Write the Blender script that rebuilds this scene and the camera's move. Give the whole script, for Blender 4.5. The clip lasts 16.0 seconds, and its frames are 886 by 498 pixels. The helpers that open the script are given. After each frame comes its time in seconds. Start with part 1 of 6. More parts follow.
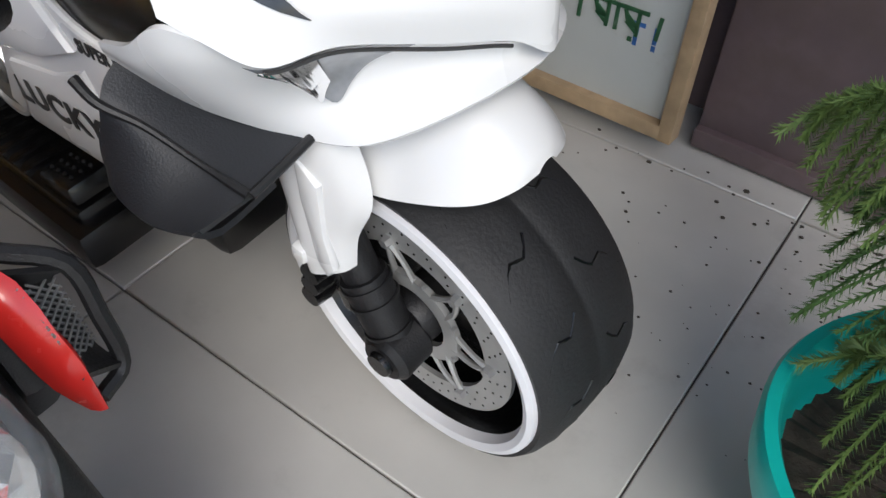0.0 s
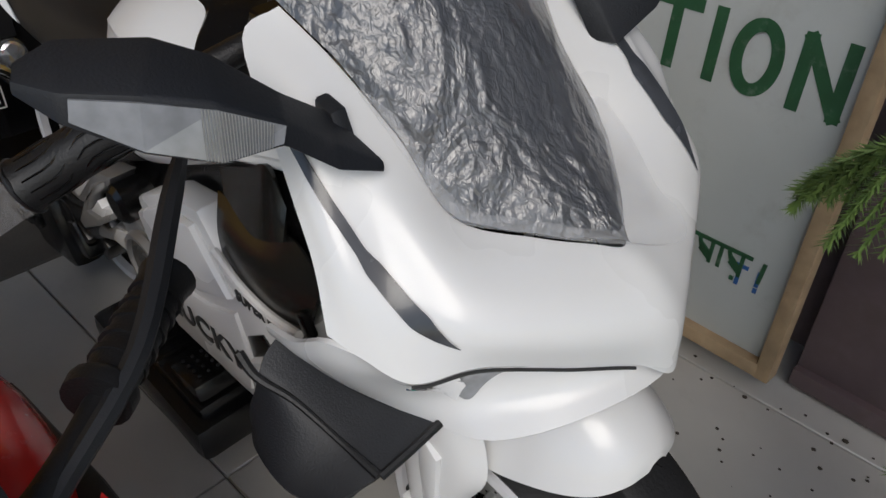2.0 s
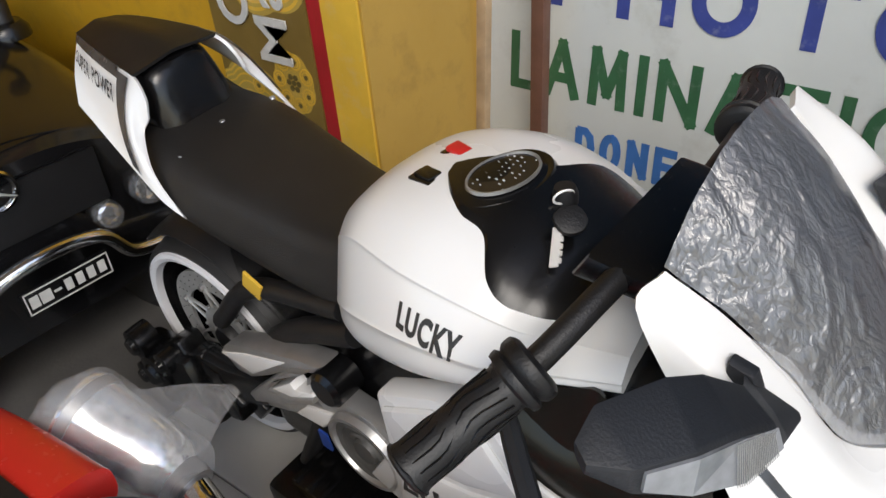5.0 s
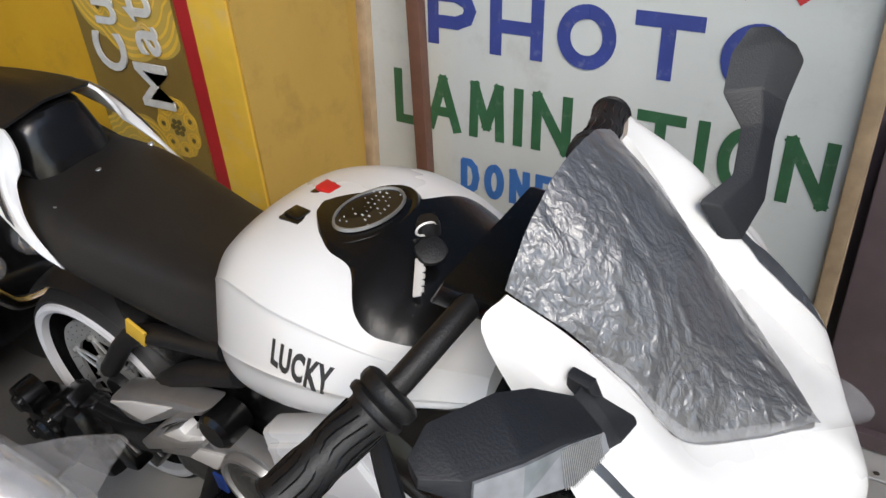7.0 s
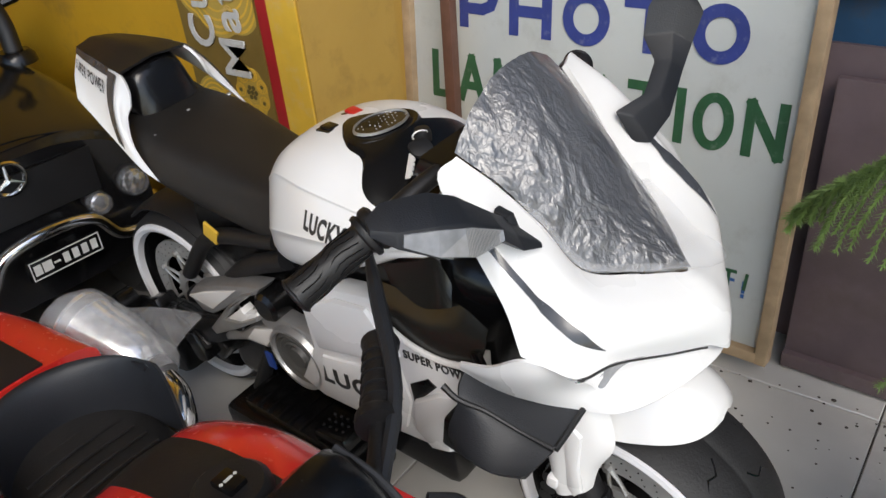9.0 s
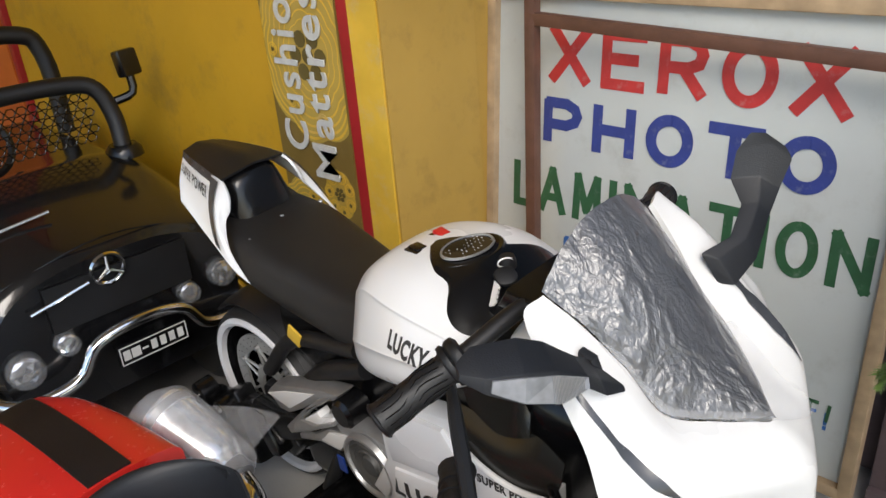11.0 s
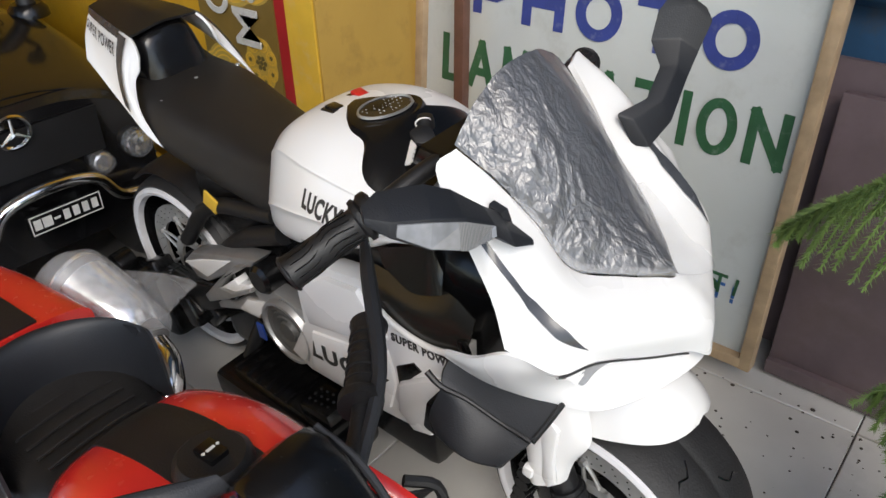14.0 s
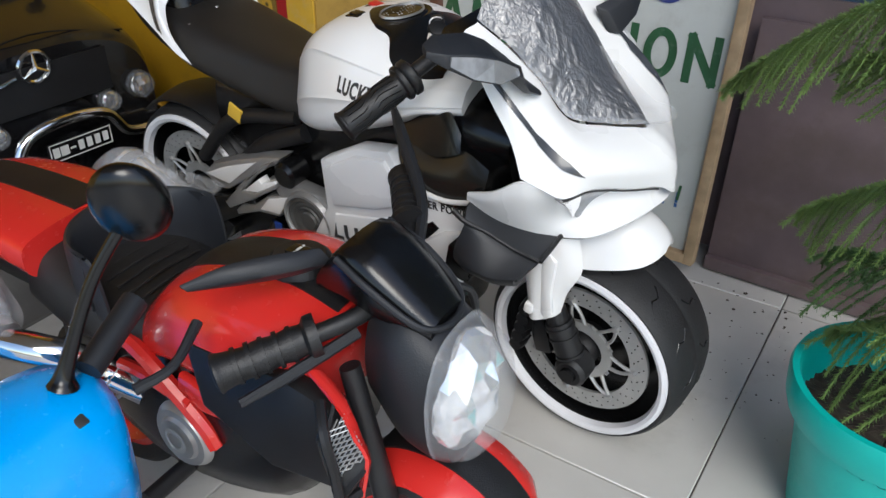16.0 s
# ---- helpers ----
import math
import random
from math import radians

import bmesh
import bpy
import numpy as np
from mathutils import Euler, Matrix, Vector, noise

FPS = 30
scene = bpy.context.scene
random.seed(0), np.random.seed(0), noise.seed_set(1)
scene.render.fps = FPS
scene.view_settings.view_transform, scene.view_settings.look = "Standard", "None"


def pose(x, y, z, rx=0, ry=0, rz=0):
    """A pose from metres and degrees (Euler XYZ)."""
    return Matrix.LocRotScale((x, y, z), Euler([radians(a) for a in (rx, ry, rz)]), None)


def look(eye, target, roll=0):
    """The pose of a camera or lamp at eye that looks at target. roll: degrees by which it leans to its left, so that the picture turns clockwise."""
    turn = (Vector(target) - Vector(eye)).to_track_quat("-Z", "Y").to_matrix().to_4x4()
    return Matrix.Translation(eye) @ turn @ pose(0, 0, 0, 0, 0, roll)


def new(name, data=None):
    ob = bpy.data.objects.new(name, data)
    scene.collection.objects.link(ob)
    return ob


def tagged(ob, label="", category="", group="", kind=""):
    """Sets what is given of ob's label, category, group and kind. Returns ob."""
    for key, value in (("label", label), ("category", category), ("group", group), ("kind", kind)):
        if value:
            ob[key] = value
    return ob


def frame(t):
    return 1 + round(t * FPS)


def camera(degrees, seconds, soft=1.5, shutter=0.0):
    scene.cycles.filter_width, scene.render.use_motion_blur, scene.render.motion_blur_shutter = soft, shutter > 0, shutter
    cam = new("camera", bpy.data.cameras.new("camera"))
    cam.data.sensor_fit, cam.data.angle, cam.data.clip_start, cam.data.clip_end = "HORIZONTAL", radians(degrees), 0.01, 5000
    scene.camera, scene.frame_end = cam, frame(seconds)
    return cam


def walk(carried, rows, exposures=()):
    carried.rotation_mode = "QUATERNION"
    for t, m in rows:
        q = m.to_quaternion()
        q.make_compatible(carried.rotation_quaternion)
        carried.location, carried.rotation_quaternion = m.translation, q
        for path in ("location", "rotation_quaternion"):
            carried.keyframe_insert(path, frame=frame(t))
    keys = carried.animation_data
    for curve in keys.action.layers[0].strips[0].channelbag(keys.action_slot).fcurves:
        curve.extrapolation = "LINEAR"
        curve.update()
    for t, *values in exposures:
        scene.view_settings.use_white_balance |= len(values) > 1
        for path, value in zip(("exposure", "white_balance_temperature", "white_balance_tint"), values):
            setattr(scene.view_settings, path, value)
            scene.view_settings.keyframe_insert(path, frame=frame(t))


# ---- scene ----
cam = camera(58.0, 16.0)
PATH = [
    (0, (0.086, 0.196, 0.716), (-0.757, 1.318, -0.709), 0.0),
    (0.5, (0.087, 0.199, 0.728), (-0.766, 1.325, -0.688), 1.6),
    (1, (0.077, 0.198, 0.753), (-0.876, 1.301, -0.617), 1.4),
    (1.5, (0.059, 0.199, 0.789), (-0.985, 1.345, -0.474), 1.6),
    (2, (0.036, 0.201, 0.828), (-1.09, 1.362, -0.348), 1.0),
    (2.5, (-0.015, 0.19, 0.862), (-1.141, 1.39, -0.275), 2.1),
    (3, (-0.113, 0.161, 0.906), (-1.137, 1.394, -0.291), -0.2),
    (3.5, (-0.186, 0.123, 0.928), (-1.198, 1.352, -0.282), -2.9),
    (3.7, (-0.204, 0.112, 0.936), (-1.219, 1.348, -0.265), -3.7),
    (5.8, (-0.22, 0.087, 0.969), (-1.271, 1.35, -0.172), -5.6),
    (6, (-0.212, 0.09, 0.967), (-1.238, 1.368, -0.179), -5.4),
    (6.5, (-0.189, 0.098, 0.974), (-1.156, 1.453, -0.135), -4.5),
    (7, (-0.169, 0.095, 0.98), (-1.076, 1.496, -0.123), -4.3),
    (7.5, (-0.085, 0.05, 0.991), (-1.074, 1.436, -0.059), -5.2),
    (8, (0.027, -0.023, 0.999), (-1.042, 1.301, -0.052), -7.2),
    (8.2, (0.05, -0.049, 0.985), (-1.004, 1.297, -0.052), -6.4),
    (10.3, (0.061, -0.1, 0.994), (-1.089, 1.167, -0.041), -4.2),
    (10.5, (0.052, -0.102, 1.008), (-1.128, 1.168, 0.012), -4.5),
    (11, (0.042, -0.091, 1.047), (-1.208, 1.214, 0.19), -4.7),
    (11.5, (0.028, -0.083, 1.066), (-1.274, 1.202, 0.258), -3.9),
    (12, (0.025, -0.084, 1.073), (-1.28, 1.222, 0.304), -2.5),
    (12.5, (0.03, -0.066, 1.057), (-1.189, 1.275, 0.211), -1.6),
    (13, (0.044, -0.067, 1.038), (-1.113, 1.284, 0.124), -1.3),
    (13.5, (0.061, -0.087, 1.012), (-1.031, 1.253, 0.006), -0.8),
    (14, (0.067, -0.084, 1.002), (-0.993, 1.217, -0.085), -1.5),
    (14.5, (0.07, -0.145, 1.01), (-0.966, 1.254, 0.025), -1.5),
    (15, (0.09, -0.251, 1.02), (-0.868, 1.276, 0.153), -1.1),
    (15.5, (0.115, -0.335, 0.99), (-0.835, 1.155, 0.055), -0.6),
    (16, (0.131, -0.375, 0.947), (-0.787, 1.05, -0.114), 0.3),
]
walk(cam, [(t, look(eye, target, roll)) for t, eye, target, roll in PATH], exposures=[(0, 0.72, 6500, 10), (1.2, 0.55, 6600, 10), (2, 0.06, 6700, 10), (2.7, 0.40, 6800, 10), (3.5, 0.68, 6900, 10), (7, 0.93, 6700, 10), (8, 0.78, 6750, 10), (10.5, 0.92, 6800, 10), (12, 0.9, 6900, 10), (13.2, 0.9, 6800, 10), (14.5, 0.86, 6800, 10), (16, 0.75, 6400, 8)])

# ---------------------------------------------------------------- light
world = bpy.data.worlds.new("sky")
scene.world = world
world.use_nodes = True
wn = world.node_tree
sky = wn.nodes.new("ShaderNodeTexSky")
sky.sky_type, sky.sun_disc = "NISHITA", False
sky.sun_elevation, sky.sun_rotation = radians(48), radians(120)
wn.links.new(sky.outputs[0], wn.nodes["Background"].inputs[0])
wn.nodes["Background"].inputs[1].default_value = 0.14
sun = new("sun", bpy.data.lights.new("sun", "SUN"))
sun.data.energy, sun.data.angle, sun.data.color = 1.32, radians(30), (1.0, 0.96, 0.9)
sun.matrix_world = look((2.6, -3.0, 3.4), (0.0, 0.0, 0.0))


# ---------------------------------------------------------------- materials
def mat(name, col, rough=0.5, metal=0.0, vary=0.08, scale=12.0, bump=0.0, bscale=80.0, coat=0.0, per=0.0, dirt=None, spec=0.5):
    m = bpy.data.materials.new(name)
    m.use_nodes = True
    n, l = m.node_tree.nodes, m.node_tree.links
    b = n["Principled BSDF"]
    b.inputs["Metallic"].default_value = metal
    b.inputs["Coat Weight"].default_value = coat
    b.inputs["Coat Roughness"].default_value = 0.06
    b.inputs["Specular IOR Level"].default_value = spec
    tc = n.new("ShaderNodeTexCoord")
    big = n.new("ShaderNodeTexNoise")
    big.inputs["Scale"].default_value, big.inputs["Detail"].default_value = scale, 6
    fine = n.new("ShaderNodeTexNoise")
    fine.inputs["Scale"].default_value, fine.inputs["Detail"].default_value = bscale, 4
    l.new(tc.outputs["Object"], big.inputs["Vector"])
    l.new(tc.outputs["Object"], fine.inputs["Vector"])
    ramp = n.new("ShaderNodeMapRange")
    ramp.inputs["From Min"].default_value, ramp.inputs["From Max"].default_value = 0.3, 0.7
    ramp.inputs["To Min"].default_value, ramp.inputs["To Max"].default_value = 1 - vary, 1 + vary
    l.new(big.outputs[0], ramp.inputs[0])
    mix = n.new("ShaderNodeMix")
    mix.data_type, mix.blend_type = "RGBA", "MULTIPLY"
    mix.inputs[0].default_value = 1.0
    mix.inputs[6].default_value = (*col, 1)
    l.new(ramp.outputs[0], mix.inputs[7])
    out = mix.outputs[2]
    if per:
        info = n.new("ShaderNodeObjectInfo")
        mr = n.new("ShaderNodeMapRange")
        mr.inputs["To Min"].default_value, mr.inputs["To Max"].default_value = 1 - per, 1 + per
        l.new(info.outputs["Random"], mr.inputs[0])
        m2 = n.new("ShaderNodeMix")
        m2.data_type, m2.blend_type = "RGBA", "MULTIPLY"
        m2.inputs[0].default_value = 1.0
        l.new(out, m2.inputs[6])
        l.new(mr.outputs[0], m2.inputs[7])
        out = m2.outputs[2]
    if dirt:
        dcol, amount, dscale = dirt
        dn = n.new("ShaderNodeTexNoise")
        dn.inputs["Scale"].default_value, dn.inputs["Detail"].default_value, dn.inputs["Roughness"].default_value = dscale, 8, 0.7
        l.new(tc.outputs["Object"], dn.inputs["Vector"])
        dm = n.new("ShaderNodeMapRange")
        dm.inputs["From Min"].default_value, dm.inputs["From Max"].default_value = 0.62 - amount * 0.2, 0.72
        dm.inputs["To Max"].default_value = amount
        l.new(dn.outputs[0], dm.inputs[0])
        m3 = n.new("ShaderNodeMix")
        m3.data_type = "RGBA"
        l.new(dm.outputs[0], m3.inputs[0])
        l.new(out, m3.inputs[6])
        m3.inputs[7].default_value = (*dcol, 1)
        out = m3.outputs[2]
    l.new(out, b.inputs["Base Color"])
    rr = n.new("ShaderNodeMapRange")
    rr.inputs["To Min"].default_value, rr.inputs["To Max"].default_value = max(0.02, rough - 0.08), min(1, rough + 0.08)
    l.new(fine.outputs[0], rr.inputs[0])
    l.new(rr.outputs[0], b.inputs["Roughness"])
    if bump:
        bn = n.new("ShaderNodeBump")
        bn.inputs["Strength"].default_value, bn.inputs["Distance"].default_value = bump, 0.002
        l.new(fine.outputs[0], bn.inputs["Height"])
        l.new(bn.outputs[0], b.inputs["Normal"])
    return m


WHITE = mat("white_gloss_plastic", (0.78, 0.78, 0.775), 0.28, vary=0.006, scale=2.5, coat=0.3, bscale=4)
WHITE2 = mat("white_rim_paint", (0.72, 0.72, 0.74), 0.4, vary=0.05, scale=20)
BLACK = mat("black_gloss_plastic", (0.004, 0.004, 0.0045), 0.24, vary=0.2, scale=9, bump=0.05, bscale=300)
MATT = mat("black_matt_plastic", (0.008, 0.008, 0.009), 0.48, vary=0.25, scale=14, bump=0.25, bscale=500)
GREYB = mat("dark_grey_plastic", (0.013, 0.0145, 0.018), 0.52, vary=0.15, scale=14, bump=0.2, bscale=600)
LEATHER = mat("black_seat_vinyl", (0.012, 0.011, 0.0105), 0.48, vary=0.2, scale=20, bump=0.35, bscale=700)
RUBBER = mat("tyre_rubber", (0.013, 0.013, 0.0138), 0.62, vary=0.2, scale=16, bump=0.3, bscale=300)
SILVER = mat("silver_paint", (0.42, 0.42, 0.42), 0.35, metal=0.7, vary=0.1, scale=30)
DISC = mat("brake_disc_grey", (0.42, 0.42, 0.41), 0.4, metal=0.5, vary=0.12, scale=40)
CHROME = mat("chrome", (0.8, 0.8, 0.8), 0.1, metal=1.0, vary=0.05, scale=20)
RED = mat("red_gloss_plastic", (0.62, 0.025, 0.02), 0.25, vary=0.08, scale=8, coat=0.4)
BLUE = mat("blue_gloss_plastic", (0.0, 0.33, 0.85), 0.25, vary=0.06, scale=8, coat=0.3)
CARBON = mat("dark_carbon_gloss", (0.014, 0.0135, 0.012), 0.24, vary=0.1, scale=60, bump=0.02, bscale=600)
ALLOY = mat("bright_alloy", (0.75, 0.74, 0.72), 0.2, metal=0.85, vary=0.12, scale=40, bump=0.35, bscale=60)
FACET = mat("bright_facets", (0.86, 0.87, 0.88), 0.16, metal=0.75, vary=0.15, scale=60)
STEEL = mat("key_steel", (0.85, 0.84, 0.82), 0.35, metal=0.25, vary=0.08, scale=60)
REDSW = mat("red_switch", (0.55, 0.02, 0.02), 0.3, vary=0.1, scale=60)
STRIPE = mat("dark_sticker", (0.05, 0.053, 0.06), 0.25, vary=0.35, scale=30, coat=0.2)
INK = mat("black_ink", (0.03, 0.03, 0.03), 0.5, vary=0.2, scale=50)
PALE = mat("pale_ink", (0.6, 0.6, 0.58), 0.5, vary=0.1, scale=50)
BLUETAPE = mat("blue_tape", (0.02, 0.06, 0.3), 0.4, vary=0.1, scale=40)
TILE = mat("pale_floor_tile", (0.54, 0.525, 0.49), 0.34, vary=0.09, scale=5, bump=0.05, bscale=200, per=0.03, dirt=((0.2, 0.19, 0.17), 0.35, 3.0))
GROUT = mat("dark_grout", (0.16, 0.15, 0.135), 0.9, vary=0.3, scale=30)
DARKFLOOR = mat("dark_grey_floor", (0.1, 0.095, 0.09), 0.75, vary=0.2, scale=6, bump=0.3, bscale=150, dirt=((0.2, 0.18, 0.16), 0.3, 5))
YELLOW = mat("yellow_painted_wall", (0.62, 0.34, 0.018), 0.55, vary=0.1, scale=3, bump=0.15, bscale=60, dirt=((0.3, 0.19, 0.04), 0.55, 7.0))
YELLOW2 = mat("bright_yellow_paint", (0.72, 0.45, 0.05), 0.5, vary=0.12, scale=10, bump=0.25, bscale=90, dirt=((0.6, 0.5, 0.35), 0.5, 14.0))
OCHRE = mat("ochre_wall_paint", (0.47, 0.29, 0.06), 0.55, vary=0.08, scale=4, bump=0.12, bscale=60, dirt=((0.25, 0.15, 0.04), 0.45, 12.0))
REDP = mat("red_wall_stripe", (0.38, 0.015, 0.02), 0.45, vary=0.12, scale=14, bump=0.1)
ORANGE = mat("orange_board", (0.6, 0.13, 0.02), 0.5, vary=0.1, scale=6)
OLIVE = mat("dark_olive_print", (0.13, 0.095, 0.025), 0.5, vary=0.15, scale=8)
OLIVE2 = mat("brown_gold_print", (0.21, 0.135, 0.03), 0.5, vary=0.12, scale=8)
GOLD = mat("gold_print", (0.5, 0.34, 0.07), 0.5, vary=0.1, scale=14)
SIGNW = mat("painted_sign_board", (0.55, 0.58, 0.57), 0.5, vary=0.06, scale=5, bump=0.12, bscale=120, dirt=((0.33, 0.33, 0.3), 0.4, 9.0))
WOOD = mat("pale_wood_frame", (0.42, 0.3, 0.18), 0.6, vary=0.2, scale=25, bump=0.3, bscale=150, dirt=((0.25, 0.17, 0.1), 0.5, 12))
RUST = mat("brown_painted_steel", (0.13, 0.06, 0.04), 0.5, vary=0.2, scale=25, bump=0.2, bscale=150)
SRED = mat("sign_red_paint", (0.55, 0.04, 0.04), 0.5, vary=0.12, scale=25, dirt=((0.5, 0.4, 0.38), 0.3, 40))
SBLUE = mat("sign_blue_paint", (0.035, 0.055, 0.25), 0.5, vary=0.15, scale=25, dirt=((0.35, 0.37, 0.42), 0.3, 40))
SGREEN = mat("sign_green_paint", (0.03, 0.11, 0.05), 0.5, vary=0.15, scale=25, dirt=((0.35, 0.4, 0.36), 0.3, 40))
SBLUE2 = mat("sign_light_blue_paint", (0.04, 0.14, 0.4), 0.5, vary=0.15, scale=25)
SHUTB = mat("blue_shutter_steel", (0.035, 0.1, 0.2), 0.5, metal=0.2, vary=0.25, scale=8, bump=0.2, dirt=((0.12, 0.1, 0.09), 0.7, 10))
SHUTP = mat("purple_brown_shutter", (0.15, 0.108, 0.115), 0.55, vary=0.25, scale=7, bump=0.25, dirt=((0.11, 0.08, 0.062), 0.85, 4))
CEIL = mat("grey_ceiling", (0.4, 0.39, 0.37), 0.8, vary=0.08, scale=4)
TEAL = mat("teal_pot_plastic", (0.005, 0.46, 0.4), 0.35, vary=0.08, scale=12, bump=0.08)
SOIL = mat("dark_soil", (0.045, 0.035, 0.028), 0.95, vary=0.5, scale=60, bump=1.0, bscale=200)
NEEDLE = mat("araucaria_green", (0.085, 0.17, 0.05), 0.55, vary=0.35, scale=25)
NEEDLE2 = mat("araucaria_pale_green", (0.16, 0.25, 0.07), 0.5, vary=0.3, scale=25)
BARK = mat("brown_bark", (0.13, 0.08, 0.045), 0.85, vary=0.3, scale=40, bump=0.6)
CARB = mat("car_black_paint", (0.008, 0.008, 0.009), 0.18, vary=0.2, scale=6, coat=0.6)
GLASSY = mat("dark_glass", (0.01, 0.01, 0.012), 0.06, vary=0.1, scale=4, coat=0.5)
SPKGREY = mat("speaker_grey_plastic", (0.06, 0.06, 0.058), 0.5, vary=0.15, scale=40)
GREYLENS = mat("grey_lamp_plastic", (0.24, 0.25, 0.265), 0.2, vary=0.2, scale=60, coat=0.6)
SPECK = mat("dirt_specks", (0.06, 0.05, 0.04), 0.95, vary=0.3, scale=90)


def clear(name, tint, rough, strength, alpha):
    m = bpy.data.materials.new(name)
    m.use_nodes = True
    n, l = m.node_tree.nodes, m.node_tree.links
    b = n["Principled BSDF"]
    b.inputs["Base Color"].default_value = (*tint, 1)
    b.inputs["Roughness"].default_value = rough
    b.inputs["Alpha"].default_value = alpha
    tc, no, bu = n.new("ShaderNodeTexCoord"), n.new("ShaderNodeTexNoise"), n.new("ShaderNodeBump")
    no.inputs["Scale"].default_value, no.inputs["Detail"].default_value, no.inputs["Distortion"].default_value = 30, 5, 1.2
    bu.inputs["Strength"].default_value, bu.inputs["Distance"].default_value = strength, 0.01
    l.new(tc.outputs["Object"], no.inputs["Vector"])
    l.new(no.outputs[0], bu.inputs["Height"])
    l.new(bu.outputs[0], b.inputs["Normal"])
    return m


FILM = clear("clear_wrapping_film", (0.85, 0.86, 0.88), 0.1, 0.9, 0.06)
FILM2 = clear("clear_screen_film", (0.85, 0.86, 0.88), 0.12, 0.9, 0.22)
LENS = clear("clear_lamp_lens", (0.8, 0.82, 0.85), 0.05, 0.15, 0.14)


def wrinkled():
    m = bpy.data.materials.new("wrinkled_film_on_smoked_screen")
    m.use_nodes = True
    n, l = m.node_tree.nodes, m.node_tree.links
    b = n["Principled BSDF"]
    b.inputs["Base Color"].default_value = (0.085, 0.088, 0.096, 1)
    b.inputs["Roughness"].default_value = 0.34
    b.inputs["Specular IOR Level"].default_value = 0.8
    b.inputs["Coat Weight"].default_value, b.inputs["Coat Roughness"].default_value = 1.0, 0.19
    tc, mp = n.new("ShaderNodeTexCoord"), n.new("ShaderNodeMapping")
    mp.inputs["Scale"].default_value = (0.75, 1.0, 0.6)
    mp.inputs["Rotation"].default_value = (0.0, 0.0, 0.5)
    l.new(tc.outputs["Object"], mp.inputs[0])
    prev = None
    for sc, detail, dist, strength, depth, kind in ((26, 3, 1.1, 0.55, 0.012, "FBM"), (60, 3, 0.7, 0.55, 0.005, "RIDGED_MULTIFRACTAL"), (190, 4, 0.6, 0.6, 0.003, "FBM")):
        no, bu = n.new("ShaderNodeTexNoise"), n.new("ShaderNodeBump")
        no.noise_type = kind
        no.inputs["Scale"].default_value, no.inputs["Detail"].default_value, no.inputs["Distortion"].default_value = sc, detail, dist
        bu.inputs["Strength"].default_value, bu.inputs["Distance"].default_value = strength, depth
        l.new(mp.outputs[0], no.inputs["Vector"])
        l.new(no.outputs[0], bu.inputs["Height"])
        if prev:
            l.new(prev, bu.inputs["Normal"])
        prev = bu.outputs[0]
    l.new(prev, b.inputs["Normal"])
    l.new(prev, b.inputs["Coat Normal"])
    return m


WRAP = wrinkled()


# ---------------------------------------------------------------- builders
def part(name, bm, material, parent=None, label="", smooth=True):
    me = bpy.data.meshes.new(name)
    bmesh.ops.recalc_face_normals(bm, faces=bm.faces)
    bm.to_mesh(me)
    bm.free()
    me.materials.append(material)
    if smooth:
        me.shade_smooth()
        me.set_sharp_from_angle(angle=radians(38))
    ob = new(name, me)
    if parent:
        ob.parent = parent
    if label:
        ob["label"] = label
    return ob


def empty(name, m, label, category, group="", kind=""):
    ob = new(name)
    ob.matrix_world = m
    return tagged(ob, label, category, group, kind)


def box(size, at=(0, 0, 0), bev=0.004, turn=(0, 0, 0), bm=None, seg=2):
    bm = bm or bmesh.new()
    tmp = bmesh.new()
    bmesh.ops.create_cube(tmp, size=1)
    bmesh.ops.scale(tmp, vec=size, verts=tmp.verts)
    if bev:
        bmesh.ops.bevel(tmp, geom=tmp.edges[:], offset=min(bev, min(size) * 0.45), segments=seg, affect="EDGES", profile=0.6)
    bmesh.ops.transform(tmp, matrix=pose(*at, *turn), verts=tmp.verts)
    return merge(bm, tmp)


def merge(bm, tmp):
    me = bpy.data.meshes.new("tmp")
    tmp.to_mesh(me)
    tmp.free()
    bm.from_mesh(me)
    bpy.data.meshes.remove(me)
    return bm


def crom(p, n):
    """Smooth curve through the rows of p, n steps a span."""
    p = np.asarray(p, float)
    q = np.concatenate([[2 * p[0] - p[1]], p, [2 * p[-1] - p[-2]]])
    out = []
    for i in range(len(p) - 1):
        a, b, c, d = q[i], q[i + 1], q[i + 2], q[i + 3]
        for k in range(n):
            t = k / n
            out.append(0.5 * (2 * b + (c - a) * t + (2 * a - 5 * b + 4 * c - d) * t * t + (3 * b - a - 3 * c + d) * t ** 3))
    out.append(p[-1])
    return np.array(out)


def grid(rows, n=4, m=4, thick=0.0, bm=None, closed=False):
    """A smooth sheet through rows of points; thick: a shell."""
    bm = bm or bmesh.new()
    g = np.asarray(rows, float)
    g = crom(g, n)
    g = np.stack([crom(r, m) for r in g])
    tmp = bmesh.new()
    vs = [[tmp.verts.new(c) for c in r] for r in g]
    for i in range(len(vs) - 1):
        for j in range(len(vs[0]) - 1):
            tmp.faces.new((vs[i][j], vs[i + 1][j], vs[i + 1][j + 1], vs[i][j + 1]))
    bmesh.ops.remove_doubles(tmp, verts=tmp.verts, dist=1e-5)
    bmesh.ops.recalc_face_normals(tmp, faces=tmp.faces)
    if thick:
        bmesh.ops.solidify(tmp, geom=tmp.faces[:], thickness=thick)
    return merge(bm, tmp)


